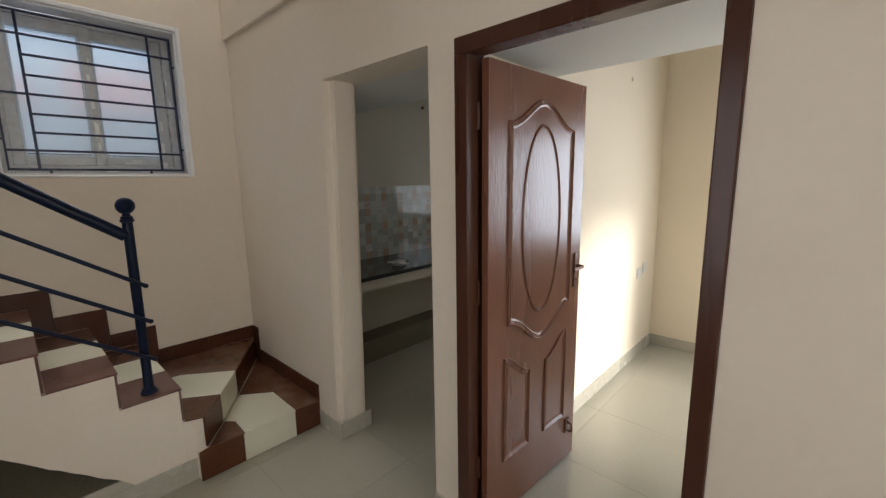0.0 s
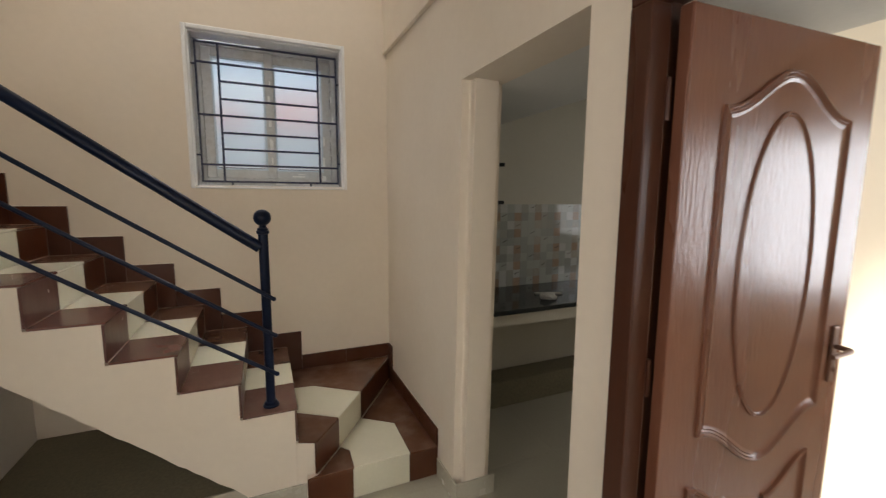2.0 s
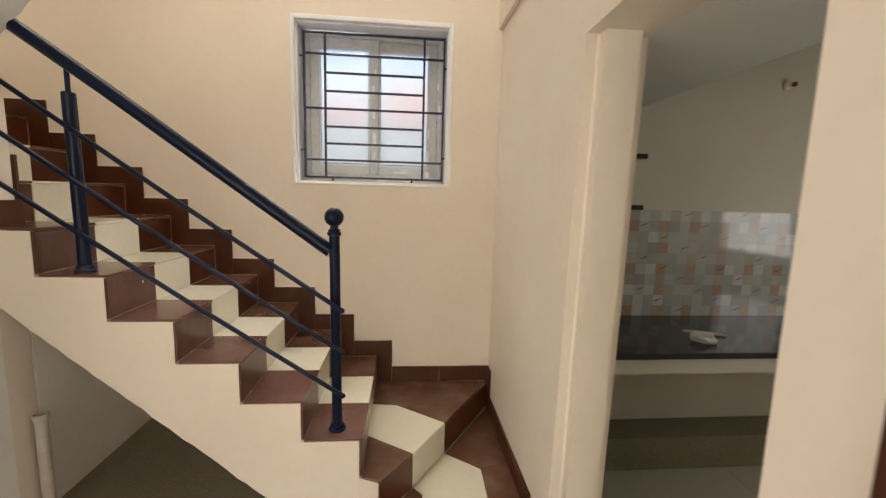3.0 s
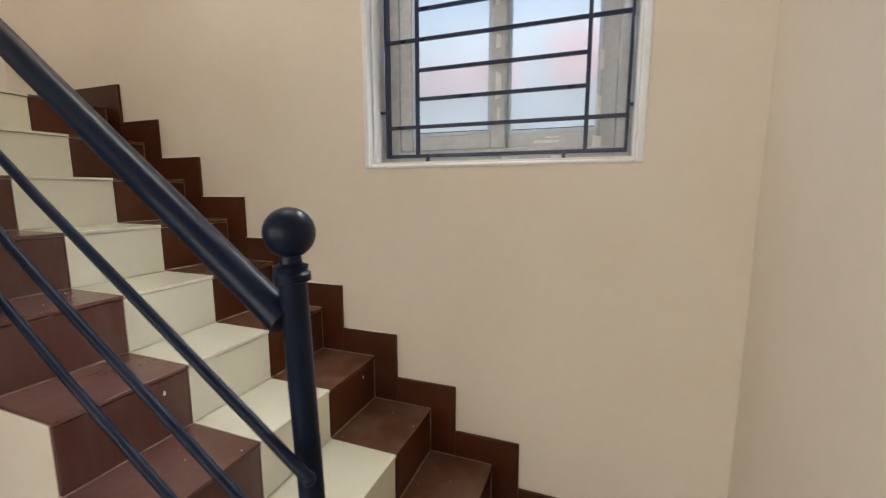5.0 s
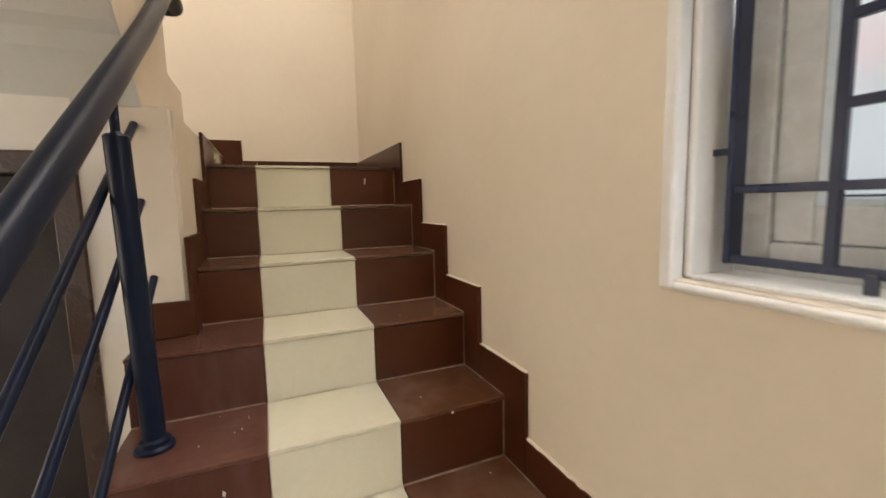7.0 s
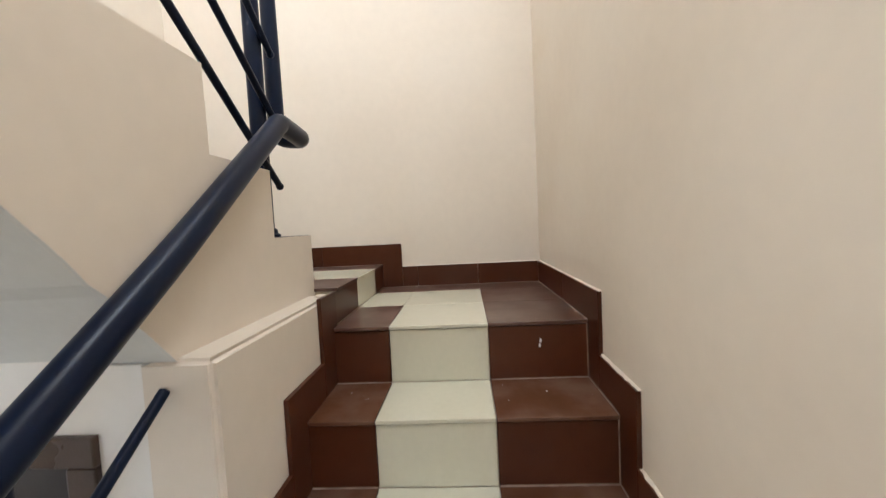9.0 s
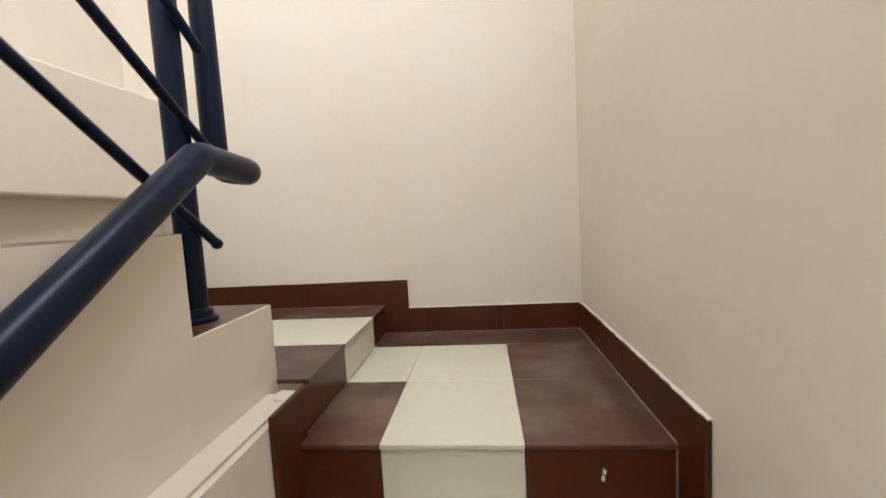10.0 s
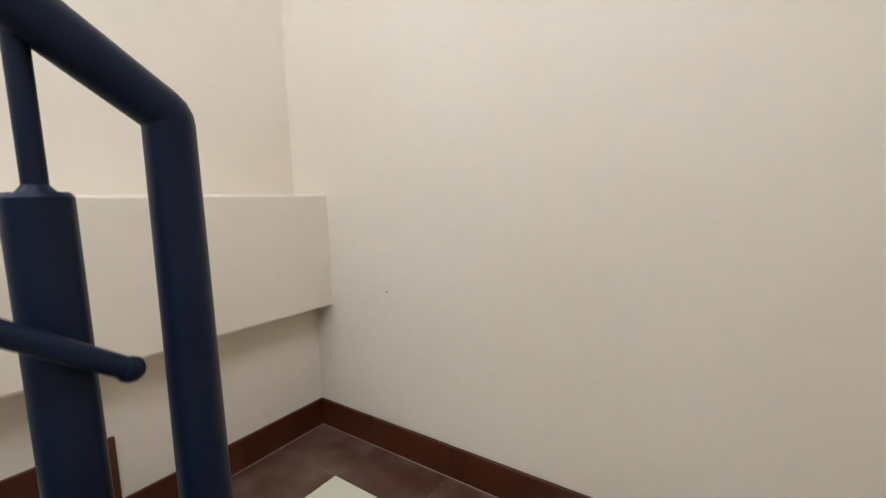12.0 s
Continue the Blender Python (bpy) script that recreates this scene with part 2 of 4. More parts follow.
def part(name, bm, material, parent, label="", smooth=False):
    ob = link_mesh(name, bm, material, smooth)
    ob.parent = parent
    if label:
        ob["label"] = label
    return ob


def empty(name, at, label, category, kind="", group=""):
    ob = new(name)
    ob.location = at
    bpy.context.view_layer.update()
    return tagged(ob, label, category, group, kind)


def hold(ob, parent):
    """Parents ob to a thing that stands elsewhere, keeping its place."""
    ob.parent = parent
    ob.matrix_parent_inverse = Matrix.Translation(parent.location).inverted()
    return ob


def box(bm, x0, x1, y0, y1, z0, z1, bevel=0.0, segs=2):
    vs = [bm.verts.new((x, y, z)) for x in (x0, x1) for y in (y0, y1) for z in (z0, z1)]
    fs = [bm.faces.new([vs[i] for i in q]) for q in ((0, 1, 3, 2), (4, 6, 7, 5), (0, 4, 5, 1), (2, 3, 7, 6), (0, 2, 6, 4), (1, 5, 7, 3))]
    if bevel:
        bmesh.ops.bevel(bm, geom=list({e for f in fs for e in f.edges}), offset=bevel, segments=segs, affect="EDGES", profile=0.5)
    return bm


def one_box(*a, **k):
    return box(bmesh.new(), *a, **k)


def prism(bm, poly, axis, a, b, bevel=0.0):
    """A polygon of two coordinates pushed along the third axis from a to b. axis x: (y, z); y: (x, z); z: (x, y)."""
    def at(p, c):
        return {"x": (c, p[0], p[1]), "y": (p[0], c, p[1]), "z": (p[0], p[1], c)}[axis]
    lo, hi = [bm.verts.new(at(p, a)) for p in poly], [bm.verts.new(at(p, b)) for p in poly]
    fs = [bm.faces.new(lo), bm.faces.new(hi)]
    for i in range(len(poly)):
        j = (i + 1) % len(poly)
        fs.append(bm.faces.new((lo[i], lo[j], hi[j], hi[i])))
    bmesh.ops.recalc_face_normals(bm, faces=fs)
    if bevel:
        bmesh.ops.bevel(bm, geom=list({e for f in fs for e in f.edges}), offset=bevel, segments=1, affect="EDGES")
    return bm


def one_prism(*a, **k):
    return prism(bmesh.new(), *a, **k)


def fillet(pts, r, n=6):
    pts = [Vector(p) for p in pts]
    out = [pts[0]]
    for a, b, c in zip(pts, pts[1:], pts[2:]):
        u, v = (a - b), (c - b)
        k = min(r, u.length * 0.49, v.length * 0.49)
        p, q = b + u.normalized() * k, b + v.normalized() * k
        for i in range(n + 1):
            t = i / n
            out.append(p * (1 - t) ** 2 + b * 2 * t * (1 - t) + q * t * t)
    return out + [pts[-1]]


def tube(bm, pts, r, n=14, flat=1.0, closed=False, up=None):
    """A tube along points, with capped and slightly rounded ends."""
    pts = [Vector(p) for p in pts]
    rings, count = [], len(pts)
    radius = r if callable(r) else (lambda p: r)
    ref = Vector(up) if up else None
    for i, p in enumerate(pts):
        a, b = (pts[i - 1], pts[(i + 1) % count]) if closed else (pts[max(i - 1, 0)], pts[min(i + 1, count - 1)])
        d = (b - a).normalized()
        if ref is None:
            ref = Vector((0, 0, 1)) if abs(d.z) < 0.8 else Vector((0, 1, 0))
        s = d.cross(ref).normalized()
        w = s.cross(d).normalized()
        if not up:
            ref = w
        rings.append([bm.verts.new(p + (s * math.cos(t) + w * math.sin(t) * flat) * radius(p)) for t in (2 * math.pi * k / n for k in range(n))])
    for i in range(count if closed else count - 1):
        a, b = rings[i], rings[(i + 1) % count]
        for k in range(n):
            bm.faces.new((a[k], a[(k + 1) % n], b[(k + 1) % n], b[k]))
    if not closed:
        bm.faces.new(rings[0])
        bm.faces.new(rings[-1])
    return bm


def one_tube(*a, **k):
    return tube(bmesh.new(), *a, **k)


def lathe(bm, profile, at, n=20):
    """Turns (radius, height) pairs round a vertical axis."""
    rings = []
    for r, h in profile:
        rings.append([bm.verts.new((at[0] + r * math.cos(t), at[1] + r * math.sin(t), at[2] + h)) for t in (2 * math.pi * k / n for k in range(n))])
    for a, b in zip(rings, rings[1:]):
        for k in range(n):
            bm.faces.new((a[k], a[(k + 1) % n], b[(k + 1) % n], b[k]))
    bm.faces.new(rings[0])
    bm.faces.new(rings[-1])
    return bm


def holed_wall(bm, axis, a, b, u0, u1, z0, z1, holes):
    """A wall slab between a and b on its axis, spanning u and z, with rectangular holes (u0, u1, z0, z1) cut right through."""
    us = sorted({u0, u1, *[h[0] for h in holes], *[h[1] for h in holes]})
    zs = sorted({z0, z1, *[h[2] for h in holes], *[h[3] for h in holes]})
    solid = {}
    for i in range(len(us) - 1):
        for j in range(len(zs) - 1):
            um, zm = (us[i] + us[i + 1]) / 2, (zs[j] + zs[j + 1]) / 2
            solid[i, j] = not any(h[0] < um < h[1] and h[2] < zm < h[3] for h in holes)
    cache = {}

    def v(i, j, c):
        if (i, j, c) not in cache:
            cache[i, j, c] = bm.verts.new((c, us[i], zs[j]) if axis == "x" else (us[i], c, zs[j]))
        return cache[i, j, c]
    for (i, j), s in solid.items():
        if not s:
            continue
        for c in (a, b):
            bm.faces.new((v(i, j, c), v(i + 1, j, c), v(i + 1, j + 1, c), v(i, j + 1, c)))
        for di, dj, e in ((-1, 0, ((i, j), (i, j + 1))), (1, 0, ((i + 1, j), (i + 1, j + 1))), (0, -1, ((i, j), (i + 1, j))), (0, 1, ((i, j + 1), (i + 1, j + 1)))):
            if not solid.get((i + di, j + dj), False):
                p, q = e
                bm.faces.new((v(*p, a), v(*q, a), v(*q, b), v(*p, b)))
    return bm


def wall(name, bm, material=PAINT, label="smooth cream painted plaster wall", category="wall", smooth=False):
    return tagged(link_mesh(name, bm, material, smooth), label, category, kind="structure")


# ---------------------------------------------------------------- measures of the place
RISE, GO, X3, W = 0.175, 0.241, -0.737, -0.912
XL, H11, H12, Y12, Y2 = -3.478, 11 * 0.175, 2.040, -0.782, -1.726
SX, SZ = 0.10, 0.10
CY0, CY1 = -0.606, -0.306          # cream strip of the first flight
XB, YW = -2.09, -0.788             # end wall under the upper flight, its side face
WL, WR, WB, WT = -1.222, -0.313, 1.623, 2.553
TOP = 5.8


def nose(i):
    return X3 - (i - 3) * GO


# ---------------------------------------------------------------- walls
wall("wall_north", holed_wall(bmesh.new(), "y", 0.0, 0.23, XL - 0.2, 0.0, -0.1, TOP, [(WL, WR, WB, WT), (-2.5, -1.3, 4.2, 5.3)]))
wall("wall_west", one_box(XL - 0.2, XL, -1.94, 0.0, -0.1, TOP))

# wall to kitchen and bedroom; the kitchen opening has a crooked jamb
bm = bmesh.new()
prism(bm, [(0.23, -0.1), (0.23, 2.09), (-1.262, 2.09), (-1.205, -0.1)], "x", 0.0, 0.21)
holed_wall(bm, "x", 0.0, 0.21, -2.017, 0.23, 2.0901, TOP, [(-1.78, -0.82, 3.9, 5.2)])
box(bm, -0.006, 0.21, -2.164, -2.017, -0.1, TOP)
box(bm, -0.006, 0.21, -3.068, -2.164, 2.077, TOP)
box(bm, -0.006, 0.21, -5.4, -3.068, -0.1, TOP)
bmesh.ops.bevel(bm, geom=[e for e in bm.edges if abs(e.verts[0].co.z - e.verts[1].co.z) > 1.5 and abs(e.verts[0].co.y + 1.23) < 0.06], offset=0.045, segments=9, affect="EDGES")
wall("wall_east", bm, smooth=True, label="cream plaster wall with kitchen opening and doorway")
wall("beam_east", one_box(-0.028, -0.0005, -5.2, -0.0005, 2.55, 3.2, bevel=0.006), label="cream plastered beam along the wall head", category="beam")

# wall under the upper flight with the small dark door
DY0, DY1 = -1.80, -1.00
bm = bmesh.new()
box(bm, XB - 0.11, XB, DY1, -0.9122, 0.0, 2.018)
box(bm, XB - 0.11, XB, YW + 0.0002, -0.001, 0.0, 1.08)
box(bm, XB - 0.11, XB, DY0, DY1, 1.90, 2.03)
holed_wall(bm, "x", XB - 0.11, XB, -5.2, DY0, 0.0, 3.0, [(-3.45, -2.05, 0.75, 2.2)])
wall("wall_bath", bm, PALE_PAINT, "off-white painted wall under the upper flight")
bm = one_box(-2.700, XB, -0.912, YW, 0.0, 2.024)
bmesh.ops.bevel(bm, geom=[e for e in bm.edges if all(v.co.z > 2 for v in e.verts) or all(v.co.x > XB - 0.01 and v.co.y > YW - 0.01 for v in e.verts)], offset=0.010, segments=3, affect="EDGES")
wall("wall_between_flights", bm, smooth=True, label="low cream plaster wall carrying the upper flight")
wall("wall_landing_south", one_box(XL, XB - 0.11, -1.83, Y2, 0.0, 2.514))
wall("beam_landing", one_box(XL - 0.05, 0.0, -1.815, -1.634, 2.514, 2.912, bevel=0.008), label="cream plastered beam above the landing", category="beam")
wall("wall_upper_south", holed_wall(bmesh.new(), "y", -1.94, -1.816, XL, 0.0, 2.9125, TOP, [(-1.65, -0.55, 4.2, 5.3)]))
wall("wall_hall_south", holed_wall(bmesh.new(), "y", -5.4, -5.2, XB - 0.3, 0.0, -0.1, 3.2, [(-2.0, -0.2, 0.75, 2.25)]))
tagged(link_mesh("ceiling_hall", one_box(XB - 0.11, -0.03, -5.2, -1.94, 3.0, 3.2), CEIL), "white painted hall ceiling", "ceiling", kind="structure")
tagged(link_mesh("ceiling_stair", one_box(XL - 0.2, 0.21, -1.94, 0.23, TOP, TOP + 0.15), CEIL), "white painted ceiling over the stairwell", "ceiling", kind="structure")

# kitchen and bedroom shells
XE = 2.80
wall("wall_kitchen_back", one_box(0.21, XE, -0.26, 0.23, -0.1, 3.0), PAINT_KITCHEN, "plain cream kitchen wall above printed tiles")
wall("wall_partition", one_box(0.21, XE, -2.13, -2.017, -0.1, 3.0), PAINT_BED, "pale cream bedroom wall lit by sun")
wall("wall_bedroom_east", holed_wall(bmesh.new(), "x", XE, XE + 0.2, -5.4, 0.23, -0.1, 3.0, [(-4.30, -3.10, 0.85, 2.0), (-1.90, -1.20, 1.05, 1.95)]), PAINT_BED, "pale warm cream bedroom wall")
wall("wall_bedroom_south", holed_wall(bmesh.new(), "y", -5.4, -5.2, 0.21, XE, -0.1, 3.0, [(0.45, 1.75, 0.85, 2.3)]), PAINT_BED)
tagged(link_mesh("ceiling_rooms", one_box(0.21, XE + 0.2, -5.4, 0.23, 3.0, 3.2), CEIL), "white painted room ceiling", "ceiling", kind="structure")
wall("loft_bedroom", one_box(0.21, 0.815, -5.2, -2.13, 2.08, 2.17, bevel=0.004), CEIL, "white plastered loft slab over the doorway", "loft slab")
wall("loft_kitchen", one_box(0.21, 0.775, -2.017, -0.26, 2.092, 2.18, bevel=0.004), CEIL, "white plastered loft slab in the kitchen", "loft slab")


def glazing(name, x0, x1, y0, y1, z0, z1):
    """A plain frosted pane in an opening that stays out of view."""
    return tagged(link_mesh(name, one_box(x0, x1, y0, y1, z0, z1), FROST), "frosted white pane in an out-of-view opening", "window", kind="structure")


glazing("window_hall", -2.0, -0.2, -5.33, -5.325, 0.75, 2.25)
# the north and south upper panes are added behind the landing fill lamps
glazing("added_window_upper_north", -2.5, -1.3, 0.12, 0.125, 4.2, 5.3)
glazing("added_window_upper_south", -1.65, -0.55, -1.90, -1.895, 4.2, 5.3)
glazing("window_upper", 0.12, 0.125, -1.78, -0.82, 3.9, 5.2)
# added opening behind the west fill lamp
glazing("added_window_hall_west", XB - 0.06, XB - 0.055, -3.45, -2.05, 0.75, 2.2)
glazing("window_kitchen", XE + 0.1, XE + 0.105, -1.90, -1.20, 1.05, 1.95)

# ---------------------------------------------------------------- ground and outside
tagged(link_mesh("ground", one_box(-400, 400, -400, 400, -0.4, -0.1), EXTERIOR), "bare pale ground around the house", "ground", kind="structure")
wall("neighbour_wall", one_box(-3.5, 2.0, 1.6, 1.8, -0.1, 2.7), NEIGHBOUR, "pale rendered wall of the next house", "wall")
for x0, x1, z0, z1 in ((-0.75, 0.35, 2.22, 2.56), (-1.75, -0.95, 2.22, 2.40)):
    wall("neighbour_panel", one_box(x0, x1, 1.55, 1.5995, z0, z1, bevel=0.004), SALMON, "salmon painted panel on the next house", "panel")

# ---------------------------------------------------------------- door_1 : frame and leaf
door = empty("door_1", (0, -2.6, 0), "open glossy brown moulded panel door in dark wooden frame", "door", kind="structure")


def child(name, bm, material, parent, label="", smooth=False):
    return hold(part(name, bm, material, parent, label, smooth), parent)


FY0, FY1, FT = -3.067, -2.165, 2.076
bm = bmesh.new()
for a, b in ((FY1 - 0.062, FY1), (FY0, FY0 + 0.052)):
    box(bm, -0.020, 0.045, a, b, 0.0, FT - 0.062, bevel=0.004)
box(bm, -0.020, 0.045, FY0, FY1, FT - 0.0615, FT, bevel=0.004)
child("frame_front", bm, FRAME, door, "dark brown varnished door frame")
bm = bmesh.new()
for a, b in ((FY1 - 0.045, FY1), (FY0, FY0 + 0.036)):
    box(bm, 0.0455, 0.11, a, b, 0.0, FT - 0.046, bevel=0.003)
box(bm, 0.0455, 0.11, FY0, FY1, FT - 0.0455, FT, bevel=0.003)
child("frame_rebate", bm, FRAME, door)

# the leaf is built flat (u along its width, z up, -y its face) and swung open
LW, LH, LT = 0.757, 1.995, 0.034
swing = Matrix.Translation((0.06, -2.235, 0.012)) @ Matrix.Rotation(math.atan2(-0.040, 0.755), 4, "Z")


def leaf_part(name, bm, material, label="", smooth=False, parent=None):
    bmesh.ops.transform(bm, matrix=swing, verts=bm.verts)
    return child(name, bm, material, door, label, smooth) if parent is None else part(name, bm, material, parent, label, smooth)


leaf = leaf_part("door_leaf", one_box(0, LW, -LT, 0, 0, LH, bevel=0.003), DOOR, "glossy brown door leaf with wood grain")


def ogee(u0, u1, z_end, z_mid, n=26):
    """A cupid's-bow line: flat ends, swelling to the middle."""
    out = []
    for i in range(n + 1):
        t = i / n
        s = 0.5 - 0.5 * math.cos(2 * math.pi * t)
        out.append((u0 + (u1 - u0) * t, z_end + (z_mid - z_end) * s ** 1.1))
    return out


REED = ((0.0, 0.0), (0.002, 0.008), (0.007, 0.0095), (0.011, 0.0045), (0.015, 0.0062), (0.019, 0.0022), (0.023, 0.0042), (0.029, 0.0012), (0.034, 0.0))
FINE_REED = ((0.0, 0.0), (0.002, 0.005), (0.006, 0.006), (0.009, 0.002), (0.012, 0.0035), (0.016, 0.0))


def moulding(path, profile):
    """Sweeps a reeded profile (distance inwards, height) round a closed clockwise path on the leaf's face."""
    bm, rows, n = bmesh.new(), [], len(path)
    for k in range(n):
        a, p, b = (Vector(path[(k + q) % n]) for q in (-1, 0, 1))
        d0, d1 = (p - a).normalized(), (b - p).normalized()
        n0, n1 = Vector((d0.y, -d0.x)), Vector((d1.y, -d1.x))
        m = (n0 + n1).normalized()
        m /= max(m.dot(n0), 0.5)
        rows.append([bm.verts.new((p.x + m.x * c, -LT + 0.0005 - h, p.y + m.y * c)) for c, h in profile])
    for k in range(n):
        u, v = rows[k], rows[(k + 1) % n]
        for q in range(len(profile) - 1):
            bm.faces.new((u[q], u[q + 1], v[q + 1], v[q]))
    return bm


leaf_part("moulding", moulding(ogee(0.128, 0.647, 1.780, 1.890) + ogee(0.647, 0.128, 0.917, 0.790), REED), DOOR, smooth=True, parent=leaf)
oval = [(0.384 + 0.158 * math.cos(t), 1.355 + 0.430 * math.sin(t)) for t in (-2 * math.pi * k / 64 for k in range(64))]
leaf_part("moulding", moulding(oval, FINE_REED), DOOR, smooth=True, parent=leaf)


def half_bow(u0, u1, za, zb, n=14):
    return [(u0 + (u1 - u0) * i / n, za + (zb - za) * (0.5 - 0.5 * math.cos(math.pi * i / n))) for i in range(n + 1)]


for u0, u1, za, zb in ((0.108, 0.308, 0.775, 0.670), (0.436, 0.634, 0.670, 0.775)):
    leaf_part("moulding", moulding([(u0, 0.275)] + half_bow(u0, u1, za, zb) + [(u1, 0.275)], REED), DOOR, smooth=True, parent=leaf)
handle = leaf_part("door_handle", one_box(0.69, 0.722, -LT - 0.008, -LT, 0.985, 1.165, bevel=0.006), METAL, "antique metal lever handle", parent=leaf)
bm = bmesh.new()
tube(bm, fillet([(0.706, -LT, 1.10), (0.706, -LT - 0.05, 1.10), (0.60, -LT - 0.052, 1.095)], 0.015), 0.008, 10)
lathe(bm, [(0.0005, -0.002), (0.006, 0), (0.006, 0.012), (0.0005, 0.014)], (0.706, -LT - 0.010, 1.02), 10)
leaf_part("lever", bm, METAL, smooth=True, parent=leaf)
bm = bmesh.new()
box(bm, 0.655, 0.695, -LT - 0.010, -LT, 0.160, 0.245, bevel=0.004)
tube(bm, fillet([(0.675, -LT - 0.01, 0.22), (0.675, -LT - 0.035, 0.22), (0.675, -LT - 0.035, 0.175), (0.675, -LT - 0.008, 0.175)], 0.01), 0.006, 8)
leaf_part("door_bolt", bm, METAL, "small dark tower bolt near the floor", parent=leaf)
for z in (0.25, 1.05, 1.75):
    bm = lathe(bmesh.new(), [(0.0005, 0), (0.007, 0.001), (0.007, 0.1), (0.0005, 0.101)], (0.052, -2.226, z), 10)
    child("hinge", bm, FRAME, door, smooth=True)

# ---------------------------------------------------------------- door_2 : closed dark door under the stairs
door2 = empty("door_2", (XB, -1.4, 0), "closed dark brown door in a dusty grey-brown frame", "door", kind="structure")
bm = bmesh.new()
for a, b in ((DY1 - 0.055, DY1), (DY0, DY0 + 0.055)):
    box(bm, XB - 0.108, XB + 0.012, a, b, 0.0, 1.845, bevel=0.004)
box(bm, XB - 0.108, XB + 0.012, DY0, DY1, 1.8455, 1.90, bevel=0.004)
child("door_frame", bm, GREYFRAME, door2)
leaf2 = child("door_leaf", one_box(XB - 0.075, XB - 0.04, DY0 + 0.057, DY1 - 0.057, 0.01, 1.843, bevel=0.003), BLACKDOOR, door2, "dark flush door leaf")
bm = bmesh.new()
tube(bm, fillet([(XB - 0.04, -1.13, 0.98), (XB + 0.0, -1.13, 0.98), (XB + 0.002, -1.23, 0.98)], 0.012), 0.008, 10)
child("door_handle", bm, METAL, door2, smooth=True)

# ---------------------------------------------------------------- window_1 with grille
win = empty("window_1", (-0.77, 0, WB), "white sliding window with frosted panes behind a black grille", "window", kind="structure")
bm = bmesh.new()
for x0, x1, z0, z1 in ((WL - 0.019, WL + 0.005, WB - 0.016, WT + 0.016), (WR - 0.005, WR + 0.019, WB - 0.016, WT + 0.016),
                       (WL + 0.0052, WR - 0.0052, WB - 0.016, WB - 0.002), (WL + 0.0052, WR - 0.0052, WT - 0.012, WT + 0.016)):
    box(bm, x0, x1, -0.007, 0.024, z0, z1, bevel=0.0065, segs=3)
child("window_reveal", bm, WHITE, win, "white painted rounded plaster edge")
bm = bmesh.new()
for x0, x1, z0, z1 in ((WL, WL + 0.014, WB, WT), (WR - 0.014, WR, WB, WT), (WL + 0.0142, WR - 0.0142, WB, WB + 0.007), (WL + 0.0142, WR - 0.0142, WT - 0.02, WT)):
    box(bm, x0, x1, 0.0245, 0.134, z0, z1, bevel=0.006, segs=3)
child("window_reveal_inner", bm, WHITE, win)
bm = bmesh.new()
for x0, x1, z0, z1 in ((WL, WL + 0.06, WB, WT), (WR - 0.06, WR, WB, WT), (WL + 0.0602, WR - 0.0602, WB, WB + 0.055), (WL + 0.0602, WR - 0.0602, WT - 0.055, WT)):
    box(bm, x0, x1, 0.135, 0.215, z0, z1, bevel=0.004)
child("window_frame", bm, UPVC, win, "dusty white plastic window frame")


def sash(x0, x1, y0):
    z0, z1 = WB + 0.056, WT - 0.056
    bm = bmesh.new()
    for a, b, c, d in ((x0, x0 + 0.052, z0, z1), (x1 - 0.052, x1, z0, z1), (x0 + 0.0522, x1 - 0.0522, z0, z0 + 0.055), (x0 + 0.0522, x1 - 0.0522, z1 - 0.055, z1)):
        box(bm, a, b, y0, y0 + 0.03, c, d, bevel=0.004)
    s = child("sash", bm, UPVC, win)
    pane = part("pane", one_box(x0 + 0.05, x1 - 0.05, y0 + 0.012, y0 + 0.017, z0 + 0.05, z1 - 0.05), FROST, s, "frosted glass pane")
    bead = bmesh.new()
    for a, b, c, d in ((x0 + 0.0505, x0 + 0.064, z0 + 0.0535, z1 - 0.0535), (x1 - 0.064, x1 - 0.0505, z0 + 0.0535, z1 - 0.0535), (x0 + 0.0642, x1 - 0.0642, z0 + 0.0535, z0 + 0.066), (x0 + 0.0642, x1 - 0.0642, z1 - 0.066, z1 - 0.0535)):
        box(bead, a, b, y0 + 0.003, y0 + 0.0118, c, d, bevel=0.002, segs=1)
    part("glazing_bead", bead, BEAD, s, "pale blue film-covered glazing bead")
    part("gasket", one_box(x0 + 0.066, x1 - 0.066, y0 + 0.0095, y0 + 0.0118, z0 + 0.0662, z0 + 0.0695), GRILLE, s, "thin dark gasket line")


sash(WL + 0.061, -0.745, 0.142)
sash(-0.795, WR - 0.061, 0.177)
# torn strips of protective film left on the frame
rnd = random.Random(4)
bm = bmesh.new()
SCRAPS = ((-0.77, 1.90, 0.022, 0.10), (-0.772, 2.05, 0.018, 0.05), (-0.60, 1.70, 0.09, 0.012), (-0.58, 1.715, 0.05, 0.006), (-0.43, 1.80, 0.018, 0.09), (-0.425, 1.95, 0.014, 0.07),
          (-0.72, 1.645, 0.07, 0.010), (-0.55, 1.643, 0.06, 0.008), (-1.02, 2.515, 0.12, 0.014), (-0.43, 1.69, 0.03, 0.04), (-0.768, 1.80, 0.012, 0.05), (-0.776, 2.20, 0.016, 0.06),
          (-0.766, 2.31, 0.010, 0.03), (-1.19, 2.16, 0.012, 0.05), (-1.19, 2.30, 0.010, 0.03), (-0.36, 2.10, 0.014, 0.06), (-0.37, 2.24, 0.010, 0.04))
